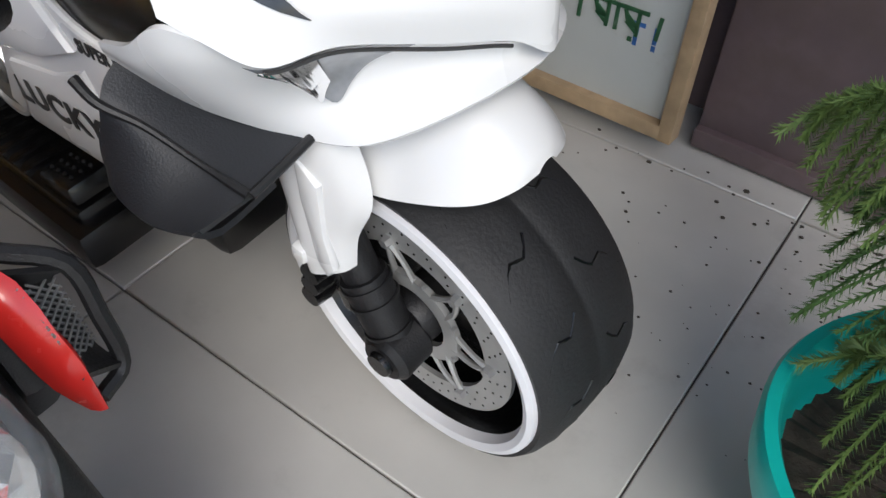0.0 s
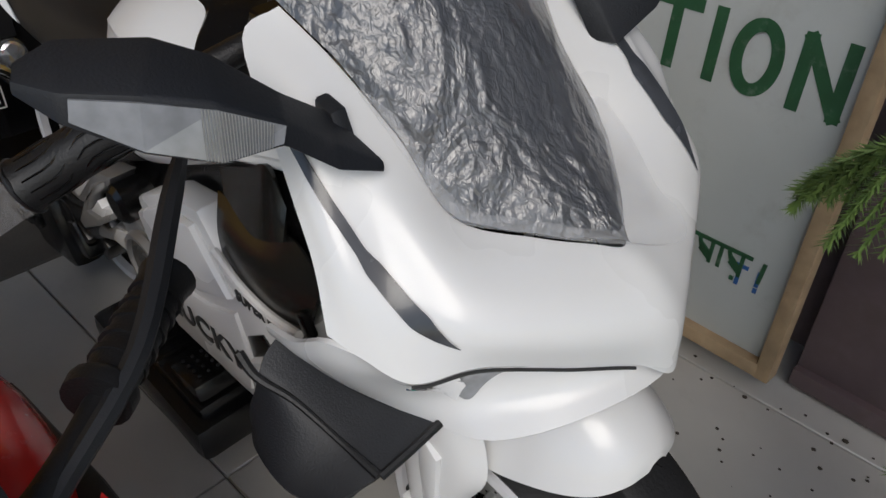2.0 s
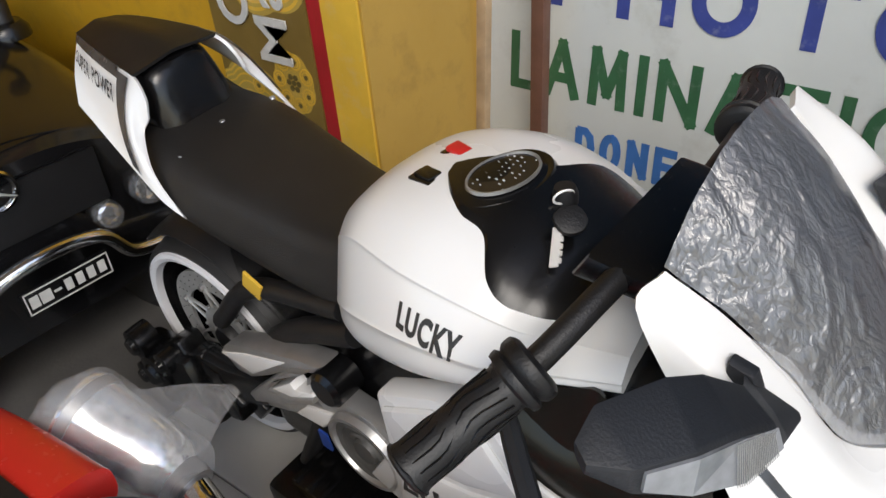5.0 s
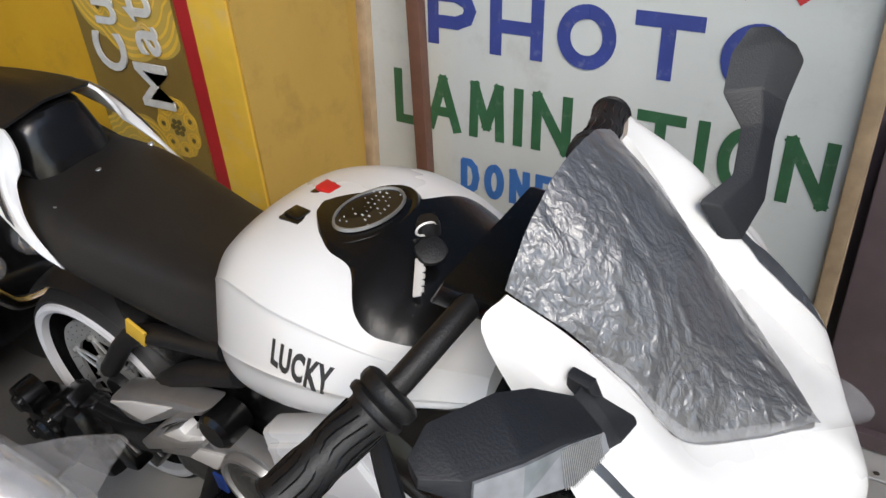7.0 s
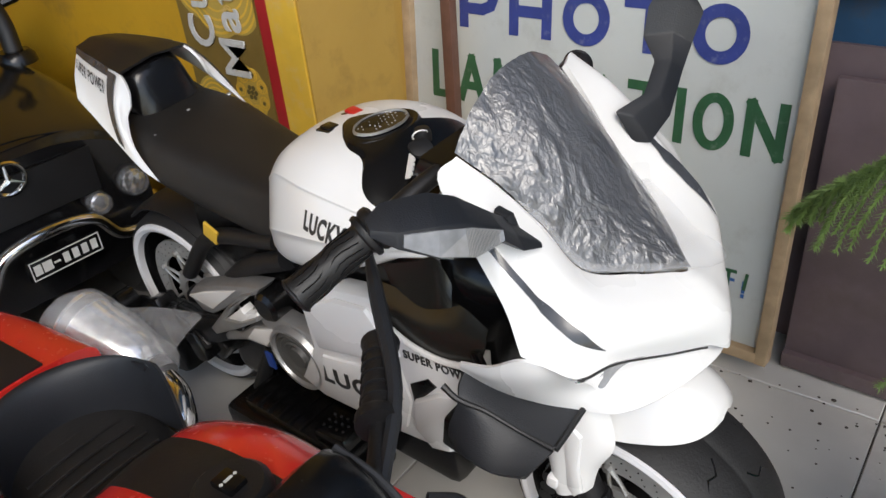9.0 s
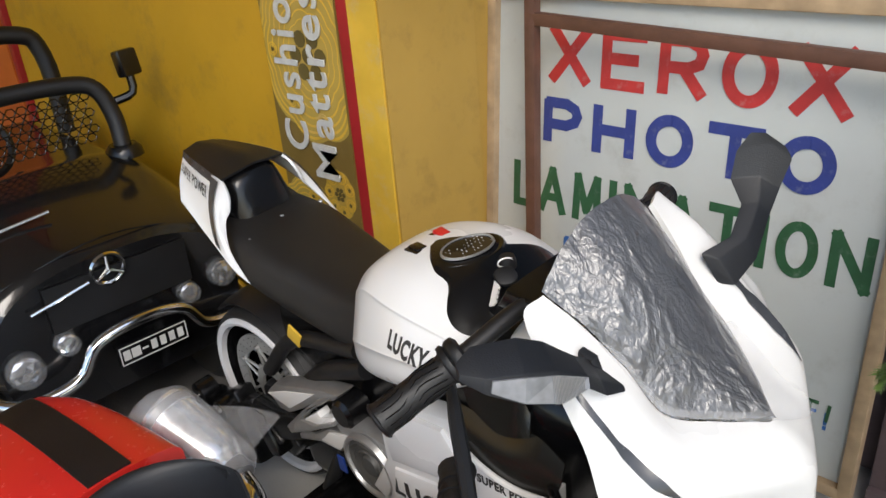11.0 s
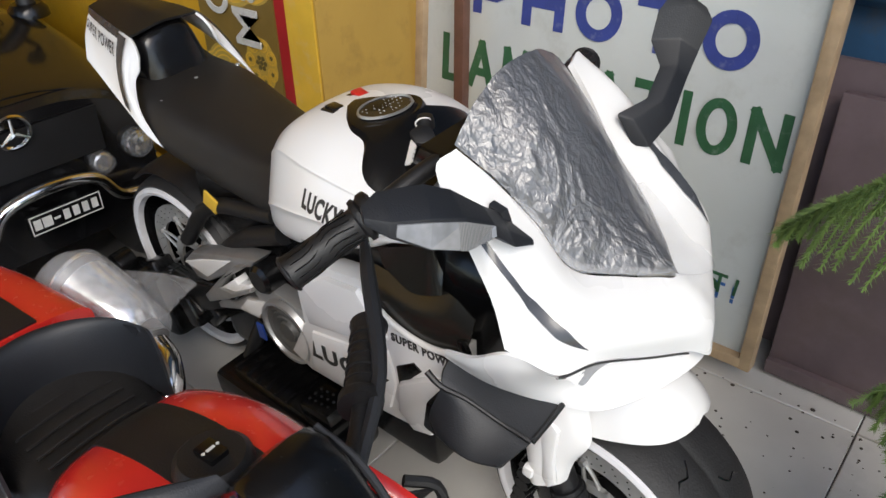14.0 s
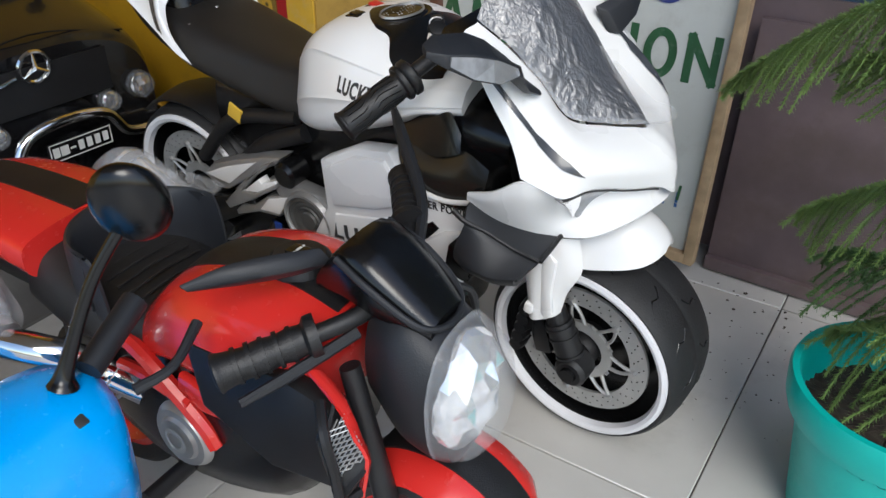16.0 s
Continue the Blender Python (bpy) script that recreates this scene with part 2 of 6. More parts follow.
def loft(sections, n=4, m=4, bm=None, cap=True, mirror=True):
    """A closed body along u; each section: u and half outline of (v, z) from top to bottom, mirrored."""
    rows = []
    for u, half in sections:
        pts = [(u, v, z) for v, z in half]
        back = [(u, -v, z) for v, z in half[-2:0:-1]]
        rows.append(pts + back)
    bm = bm or bmesh.new()
    g = crom(np.array(rows, float), n)
    g = np.stack([crom(np.concatenate([r[-2:], r, r[:3]]), m)[2 * m:2 * m + len(r) * m] for r in g])
    tmp = bmesh.new()
    vs = [[tmp.verts.new(c) for c in r] for r in g]
    k = len(vs[0])
    for i in range(len(vs) - 1):
        for j in range(k):
            tmp.faces.new((vs[i][j], vs[i + 1][j], vs[i + 1][(j + 1) % k], vs[i][(j + 1) % k]))
    if cap:
        tmp.faces.new(vs[0][::-1])
        tmp.faces.new(vs[-1])
    bmesh.ops.remove_doubles(tmp, verts=tmp.verts, dist=1e-5)
    bmesh.ops.recalc_face_normals(tmp, faces=tmp.faces)
    return merge(bm, tmp)


def slab(outline, v0, v1, bev=0.006, bm=None, bulge=0.0, smooth_n=0):
    """A plate with an outline in (u, z), from v0 to v1."""
    bm = bm or bmesh.new()
    o = np.array(outline, float)
    if smooth_n:
        o = crom(np.vstack([o, o[:1]]), smooth_n)[:-1]
    tmp = bmesh.new()
    f = tmp.faces.new([tmp.verts.new((u, v0, z)) for u, z in o])
    r = bmesh.ops.extrude_face_region(tmp, geom=[f])
    vs = [g for g in r["geom"] if isinstance(g, bmesh.types.BMVert)]
    bmesh.ops.translate(tmp, vec=(0, v1 - v0, 0), verts=vs)
    bmesh.ops.recalc_face_normals(tmp, faces=tmp.faces)
    if bev:
        es = [e for e in tmp.edges if abs(e.verts[0].co.y - e.verts[1].co.y) < 1e-6]
        bmesh.ops.bevel(tmp, geom=es, offset=bev, segments=2, affect="EDGES", profile=0.5, clamp_overlap=True)
    return merge(bm, tmp)


def tube(points, radius, n=10, steps=5, bm=None, cap=True):
    """A round bar through points; radius: one number or one a point."""
    bm = bm or bmesh.new()
    p = np.array(points, float)
    rr = np.full(len(p), radius) if np.isscalar(radius) else np.array(radius, float)
    q = crom(np.column_stack([p, rr]), steps) if len(p) > 2 else np.column_stack([p, rr])
    tmp = bmesh.new()
    rings, side = [], None
    for i in range(len(q)):
        d = Vector(q[min(i + 1, len(q) - 1)][:3] - q[max(i - 1, 0)][:3]).normalized()
        if side is None:
            side = d.orthogonal().normalized()
        side = (side - d * side.dot(d)).normalized()
        up = d.cross(side)
        c = Vector(q[i][:3])
        rings.append([tmp.verts.new(c + (side * math.cos(a) + up * math.sin(a)) * q[i][3]) for a in [2 * math.pi * k / n for k in range(n)]])
    for a, b in zip(rings, rings[1:]):
        for k in range(n):
            tmp.faces.new((a[k], a[(k + 1) % n], b[(k + 1) % n], b[k]))
    if cap:
        tmp.faces.new(rings[0][::-1])
        tmp.faces.new(rings[-1])
    bmesh.ops.recalc_face_normals(tmp, faces=tmp.faces)
    return merge(bm, tmp)


def lathe(profile, n=48, bm=None, m=None):
    """Turn (radius, height along y) round the y axis."""
    bm = bm or bmesh.new()
    tmp = bmesh.new()
    rings = []
    for r, y in profile:
        rings.append([tmp.verts.new((r * math.cos(2 * math.pi * k / n), y, r * math.sin(2 * math.pi * k / n))) for k in range(n)])
    for a, b in zip(rings, rings[1:]):
        for k in range(n):
            tmp.faces.new((a[k], a[(k + 1) % n], b[(k + 1) % n], b[k]))
    bmesh.ops.remove_doubles(tmp, verts=tmp.verts, dist=1e-6)
    bmesh.ops.recalc_face_normals(tmp, faces=tmp.faces)
    if m is not None:
        bmesh.ops.transform(tmp, matrix=m, verts=tmp.verts)
    return merge(bm, tmp)


def words(text, size, material, parent, m, name="lettering", wide=1.0, bold=0.0, depth=0.0015, width=None, label=""):
    cu = bpy.data.curves.new(name, "FONT")
    cu.space_character = 1.12
    cu.body, cu.size, cu.extrude, cu.offset, cu.resolution_u = text, size, depth, bold, 4
    ob = bpy.data.objects.new(name, cu)
    scene.collection.objects.link(ob)
    bpy.context.view_layer.update()
    me = bpy.data.meshes.new_from_object(ob.evaluated_get(bpy.context.evaluated_depsgraph_get()))
    bpy.data.objects.remove(ob)
    xs = [v.co.x for v in me.vertices] or [0, 1]
    lo, hi = min(xs), max(xs)
    k = (width / (hi - lo)) if width else wide
    for v in me.vertices:
        v.co.x = (v.co.x - lo) * k
    me.materials.clear()
    me.materials.append(material)
    me.name = name
    t = new(name, me)
    t.parent = parent
    t.matrix_local = m
    if label:
        t["label"] = label
    return t


def drape(text, size, width, u0, z0, slope, target, parent, material, bold=0.0004, side=-1):
    """Lettering laid on the curved side of a part, in the thing's own axes."""
    from mathutils.bvhtree import BVHTree
    t = words(text, size, material, parent, Matrix.Identity(4), bold=bold, width=width, depth=0.0004)
    tb = bmesh.new()
    tb.from_mesh(target.data)
    tree_ = BVHTree.FromBMesh(tb)
    tb.free()
    for v in t.data.vertices:
        u, z = u0 - side * 0.0 + v.co.x, z0 + v.co.y + slope * v.co.x
        hit = tree_.ray_cast(Vector((u, side * 0.4, z)), Vector((0, -side, 0)))[0]
        v.co = Vector((u, (hit.y if hit else side * 0.12) + side * (0.0012 + v.co.z), z))
    t.data.update()
    return t


def mirrored(bm):
    """Adds the mirror image across v = 0."""
    tmp = bm.copy()
    bmesh.ops.scale(tmp, vec=(1, -1, 1), verts=tmp.verts)
    bmesh.ops.reverse_faces(tmp, faces=tmp.faces)
    return merge(bm, tmp)

# ---------------------------------------------------------------- the setting
bm = box((9.0, 9.0, 0.1), (-0.6, -1.2, -0.056), 0)
ground = tagged(part("ground", bm, GROUT, None, smooth=False), "dark cement bed under the floor tiles", "floor", kind="structure")
# darker slab laid over the tiles beneath the toy car
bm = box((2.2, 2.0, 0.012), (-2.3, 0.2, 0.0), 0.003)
tagged(part("dark_floor_strip", bm, DARKFLOOR, None), "dark grey floor strip under the toy car", "floor", kind="structure")

# yellow wall with its return beside the sign
bm = box((3.4, 0.25, 3.0), (-0.99 - 1.7, 0.87 + 0.125, 1.5), 0.006)
wall_w = tagged(part("wall_west", bm, YELLOW, None), "yellow painted masonry wall with scuffs", "wall", kind="structure")
bm = box((0.06, 0.42, 3.0), (-1.022, 1.335, 1.5), 0.003)
tagged(part("wall_return", bm, OCHRE, None), "ochre painted return wall beside the sign", "wall", kind="structure")
bm = box((0.004, 0.25, 3.0), (-0.988, 0.997, 1.5), 0)
part("paint_face", bm, OCHRE, wall_w, "ochre painted side face")
bm = box((0.028, 0.004, 3.0), (-1.076, 0.8685, 1.5), 0)
part("red_stripe", bm, REDP, wall_w, "red painted stripe")
bm = box((0.072, 0.004, 3.0), (-1.026, 0.8685, 1.5), 0)
part("corner_band", bm, YELLOW2, wall_w, "bright yellow chipped corner band")
bm = box((0.03, 0.02, 3.0), (-2.62, 0.862, 1.5), 0.003)
part("edge_strip", bm, REDP, wall_w, "dark red edging strip")
bm = box((1.6, 0.02, 3.0), (-3.45, 0.862, 1.5), 0.003)
part("orange_board", bm, ORANGE, wall_w, "orange advertising board")

# shutter with slats
shutter = empty("wall_shutter", pose(0, 1.33, 0), "blue steel roller shutter with a rusty purple lower sheet", "shutter", kind="structure")
for i in range(26):
    z = 0.62 + i * 0.075
    rows = [[(x, 0.0, z), (x, -0.022, z + 0.018), (x, -0.024, z + 0.045), (x, 0.0, z + 0.068)] for x in (-0.99, 0.5, 2.2)]
    part("slat", grid(rows, 1, 3, 0.003), SHUTB, shutter)
bm = box((3.2, 0.01, 3.0), (0.6, 0.02, 1.5), 0)
part("backing", bm, SHUTB, shutter)
low = empty("wall_lower_sheet", pose(-0.178, 1.14, 0, 0, 0, -2), "purple brown painted steel sheet standing below the shutter", "steel sheet", kind="structure")
bm = box((2.2, 0.02, 0.52), (1.1, 0.035, 0.27), 0.004, (-4, 0, 0))
part("sheet", bm, SHUTP, low)
part("back_sheet", box((0.7, 0.012, 0.56), (0.0, 0.085, 0.29), 0.003), SHUTP, low)
bm = box((2.2, 0.035, 0.03), (1.1, 0.012, 0.02), 0.004)
part("bottom_rail", bm, SHUTP, low)

# unseen closing walls and a ceiling above the camera, added to limit sky light
bm = box((9.0, 0.2, 3.0), (-0.6, 1.6, 1.5), 0)
tagged(part("wall_north", bm, OCHRE, None), "unseen painted closing wall behind the shutter", "wall", kind="structure")
bm = box((0.2, 6.0, 3.0), (-4.4, -1.4, 1.5), 0)
tagged(part("wall_far_west", bm, YELLOW, None), "unseen yellow closing wall beyond the toy car", "wall", kind="structure")
bm = box((5.4, 4.4, 0.15), (-2.4, -0.5, 2.85), 0)
tagged(part("ceiling", bm, CEIL, None), "unseen plain grey canopy slab added to block the sky overhead", "ceiling", kind="structure")

# printed panel with vertical lettering on the yellow wall
panel = empty("wall_poster", pose(-1.205, 0.8665, 0), "yellow printed advertisement with ornament and white lettering", "poster")
part("sheet", box((0.225, 0.004, 3.0), (0, 0, 1.5), 0), OLIVE2, panel, smooth=False)


def blossom(cx, cz, R, lobes, y, material, name, lift=0.0, hole=None):
    """A scalloped flat petal ring, cut off at the edges of the print."""
    bm = bmesh.new()
    n = 120
    for k in range(n):
        q = []
        for r0, kk in ((hole or 0.0, k), (1.0, k), (1.0, k + 1), (hole or 0.0, k + 1)):
            a = 2 * math.pi * kk / n
            r = R * r0 * (1 + 0.07 * abs(math.sin(lobes * a / 2 + lift)))
            q.append((min(0.111, max(-0.111, cx + r * math.cos(a) * 0.86)), y, cz + r * math.sin(a)))
        vs = [bm.verts.new(c) for c in q]
        bm.faces.new(vs)
    bmesh.ops.remove_doubles(bm, verts=bm.verts, dist=1e-6)
    bmesh.ops.dissolve_degenerate(bm, edges=bm.edges[:], dist=1e-7)
    return part(name, bm, material, panel, smooth=False)


for cx, cz, R in ((0.02, 0.745, 0.165), (-0.05, 0.36, 0.12), (0.04, 1.12, 0.13), (0.06, 0.47, 0.05)):
    blossom(cx, cz, R, 9, -0.0024, GOLD, "petals")
    for f in (0.97, 0.90, 0.82, 0.72, 0.6, 0.5, 0.4):
        blossom(cx, cz, R * f, 9, -0.0028 - 0.0001 * f, YELLOW2, "petal_line", 0.35 * f, 0.965)
    for i in range(7):
        a = 2 * math.pi * i / 7 + 0.4
        x, z = cx + R * 0.76 * 0.86 * math.cos(a), cz + R * 0.76 * math.sin(a)
        if abs(x) < 0.095:
            for r in (0.014, 0.009):
                part("ornament", lathe([(r, -0.0033), (r, -0.0040), (r * 0.8, -0.0040), (r * 0.8, -0.0033)], 20, None, pose(x, 0, z)), YELLOW2, panel)
            part("dot", lathe([(0.004, -0.0033), (0.004, -0.0040), (0.0, -0.0040)], 12, None, pose(x, 0, z)), OLIVE, panel)
    for i in range(7):
        a = 2 * math.pi * i / 6
        d = 0.22 * R if i < 6 else 0.0
        x, z = cx + d * math.cos(a), cz + d * math.sin(a)
        if abs(x) < 0.1:
            part("dark_shape", lathe([(0.1 * R, -0.0035), (0.1 * R, -0.0042), (0.0, -0.0042)], 16, None, pose(x, 0, z)), OLIVE, panel, "dark olive seed shape")
up = pose(0, 0, 0, 90, 0, 0) @ pose(0, 0, 0, 0, 0, 90)
words("Cushions", 0.1, PALE, panel, Matrix.Translation((-0.013, -0.0062, 0.55)) @ up, bold=0.0012, width=0.40)
words("Mattress", 0.1, PALE, panel, Matrix.Translation((0.068, -0.0062, 0.50)) @ up, bold=0.0012, width=0.42)

# floor tiles
TS = 0.604
floor = empty("floor", pose(0, 0, 0), "pale beige square floor tiles with dark joints and scattered grit", "floor", kind="structure")
me_tile = None
for i in range(-5, 4):
    for j in range(-5, 2):
        if me_tile is None:
            t = part("tile", box((TS - 0.0025, TS - 0.0025, 0.012), (0, 0, -0.006), 0.0015, seg=1), TILE, floor)
            me_tile = t.data
        else:
            t = new("tile", me_tile)
            t.parent = floor
        t.location = (i * TS + TS / 2, 0.476 + j * TS + TS / 2, random.uniform(-0.0004, 0.0))

# dirt grit by the wall
random.seed(7)
bm = bmesh.new()
for i in range(150):
    x, y = random.gauss(0.0, 0.16), random.uniform(0.62, 1.1)
    y = max(y, random.uniform(0.6, 1.1))
    r = random.uniform(0.0005, 0.0019) * (1.6 if y > 0.95 else 1) * (1.5 if i % 14 == 0 else 1)
    tmp = bmesh.new()
    bmesh.ops.create_icosphere(tmp, subdivisions=1, radius=r)
    bmesh.ops.transform(tmp, matrix=Matrix.Translation((x - 0.02, y, r * 0.3)) @ Matrix.Diagonal((1.3, 1, 0.5, 1)), verts=tmp.verts)
    merge(bm, tmp)
tagged(part("grit", bm, SPECK, None), "dark crumbs of soil scattered on the tiles", "dirt", kind="stuff")

# sign board leaning on the shutter
sign = empty("sign_board", pose(-0.195, 1.100, 0.028, -5.0, 0, -1.6), "white painted wooden sign board lettered for copying and lamination", "sign")
SW, SH = 0.79, 0.81
part("board", box((SW, 0.012, SH), (-SW / 2, 0.006, SH / 2), 0.002), SIGNW, sign)
for nm, sz, at in (("frame_side", (0.022, 0.03, SH), (-0.006, -0.002, SH / 2)), ("frame_side", (0.022, 0.03, SH), (-SW, -0.002, SH / 2)),
                   ("frame_rail", (SW - 0.02, 0.03, 0.022), (-SW / 2, -0.002, SH - 0.008)), ("frame_rail", (SW - 0.02, 0.03, 0.022), (-SW / 2, -0.002, 0.012))):
    part(nm, box(sz, at, 0.003), WOOD, sign, "pale worn wooden frame")
face = pose(0, 0, 0, 90, 0, 0)


GLYPH = {
    "X": [[(0, 0), (1, 1)], [(0, 1), (1, 0)]], "E": [[(0, 0), (0, 1)], [(0, 1), (1, 1)], [(0, 0.52), (0.8, 0.52)], [(0, 0), (1, 0)]],
    "R": [[(0, 0), (0, 1)], [(0, 1), (0.62, 1), (0.9, 0.9), (0.97, 0.75), (0.9, 0.58), (0.62, 0.48), (0, 0.48)], [(0.5, 0.48), (1, 0)]],
    "P": [[(0, 0), (0, 1)], [(0, 1), (0.62, 1), (0.9, 0.88), (0.98, 0.72), (0.9, 0.54), (0.62, 0.43), (0, 0.43)]],
    "H": [[(0, 0), (0, 1)], [(1, 0), (1, 1)], [(0, 0.5), (1, 0.5)]], "T": [[(0.5, 0), (0.5, 1)], [(0, 1), (1, 1)]], "L": [[(0, 1), (0, 0)], [(0, 0), (1, 0)]],
    "A": [[(0, 0), (0.5, 1)], [(0.5, 1), (1, 0)], [(0.2, 0.32), (0.8, 0.32)]], "M": [[(0, 0), (0.06, 1)], [(0.06, 1), (0.5, 0.2)], [(0.5, 0.2), (0.94, 1)], [(0.94, 1), (1, 0)]],
    "I": [[(0.5, 0), (0.5, 1)]], "N": [[(0, 0), (0, 1)], [(0, 1), (1, 0)], [(1, 0), (1, 1)]], "D": [[(0, 0), (0, 1)], [(0, 1), (0.5, 1), (0.85, 0.85), (1, 0.5), (0.85, 0.15), (0.5, 0), (0, 0)]],
    "O": [[(0.5 + 0.5 * math.sin(a), 0.5 + 0.5 * math.cos(a)) for a in [2 * math.pi * k / 36 for k in range(37)]]], "!": [[(0.5, 0.35), (0.5, 1)], [(0.5, 0), (0.5, 0.1)]]}


WIDE = {"I": 0.24, "L": 0.72, "M": 0.98, "T": 1.1, "!": 0.3}


def sign_line(text, x0, x1, z, h, material, w=0.0205, gap=0.26):
    """Hand painted capitals, each a letter of its own."""
    widths = [WIDE.get(ch, 1.0) for ch in text]
    unit = (x1 - x0) / (sum(widths) + gap * (len(text) - 1))
    x = x0
    for ch, wd in zip(text, widths):
        bm, lw = bmesh.new(), unit * wd - w
        n = 0
        for line in GLYPH[ch]:
            for p, q in zip(line, line[1:]):
                ax, az, bx, bz = p[0] * lw + w / 2, p[1] * (h - w) + w / 2, q[0] * lw + w / 2, q[1] * (h - w) + w / 2
                ln = math.hypot(bx - ax, bz - az)
                box((ln + w * (0.2 if ch == "O" else 0.5 if ch in "RPD" else 0.85), 0.0008, w), ((ax + bx) / 2, -0.00006 * n, (az + bz) / 2), 0, (0, -math.degrees(math.atan2(bz - az, bx - ax)), 0), bm)
                n += 1
        ob = part("letter", bm, material, sign, smooth=False)
        ob.location = (x + 0.195, -0.0006, z - 0.028)
        x += unit * (wd + gap)


sign_line("XEROX", -0.850, -0.296, 0.664, 0.108, SRED)
sign_line("PHOTO", -0.86, -0.304, 0.541, 0.094, SBLUE)
sign_line("LAMINATION", -0.932, -0.226, 0.398, 0.098, SGREEN, 0.0165, 0.24)
sign_line("DONE", -0.80, -0.62, 0.294, 0.064, SBLUE2, 0.0135, 0.26)
sign_line("T!", -0.293, -0.25, 0.141, 0.034, SBLUE2, 0.006, 0.6)

# bengali word, drawn in strokes along its head line
bm = bmesh.new()


def stroke(bm, pts, w=0.0055):
    for a, b in zip(pts, pts[1:]):
        d = Vector((b[0] - a[0], 0, b[1] - a[1]))
        c = (Vector((a[0], 0, a[1])) + Vector((b[0], 0, b[1]))) / 2
        box((d.length + w * 0.8, 0.002, w), (c.x, 0, c.z), 0, (0, -math.degrees(math.atan2(d.z, d.x)), 0), bm)


def ya(bm, x):
    stroke(bm, [(x, 0.028), (x + 0.006, 0.014), (x + 0.018, 0.012), (x + 0.004, 0.022)])
    stroke(bm, [(x + 0.020, 0.032), (x + 0.020, 0.0)])
    stroke(bm, [(x + 0.004, 0.014), (x + 0.020, 0.003)])


stroke(bm, [(-0.03, 0.033), (0.085, 0.033)])
stroke(bm, [(-0.015, 0.033), (-0.015, 0.0)])
ya(bm, 0.008)
stroke(bm, [(0.042, 0.033), (0.042, 0.0)])
ya(bm, 0.054)
box((0.006, 0.002, 0.006), (0.066, 0, -0.008), 0, bm=bm)
stroke(bm, [(0.105, 0.032), (0.103, 0.004)])
ob = part("lettering", bm, SGREEN, sign, smooth=False)
ob.location = (-0.16, -0.0012, 0.128)

# brown steel frame in front of the sign
rack = empty("steel_frame", pose(0, 0, 0), "brown painted square steel tube frame before the sign", "frame")
part("post", box((0.022, 0.022, 1.6), (-0.842, 1.115, 0.8), 0.002, (-2, 0, 0)), RUST, rack)
part("crossbar", box((1.5, 0.022, 0.022), (-0.1, 1.1148, 0.757), 0.002, (0, 2.65, 0)), RUST, rack)
part("post", box((0.022, 0.022, 1.6), (0.65, 1.115, 0.8), 0.002, (-2, 0, 0)), RUST, rack)

# ---------------------------------------------------------------- white toy motorcycle
BIKE = pose(-0.62, 0.628, 0.005, 4.5, 0, -2.5)
bike = empty("toy_motorcycle", BIKE, "white and black ride-on toy motorcycle with film on its windscreen", "toy motorcycle", "toy motorcycles")
UF, UR, RW = 0.415, -0.455, 0.165


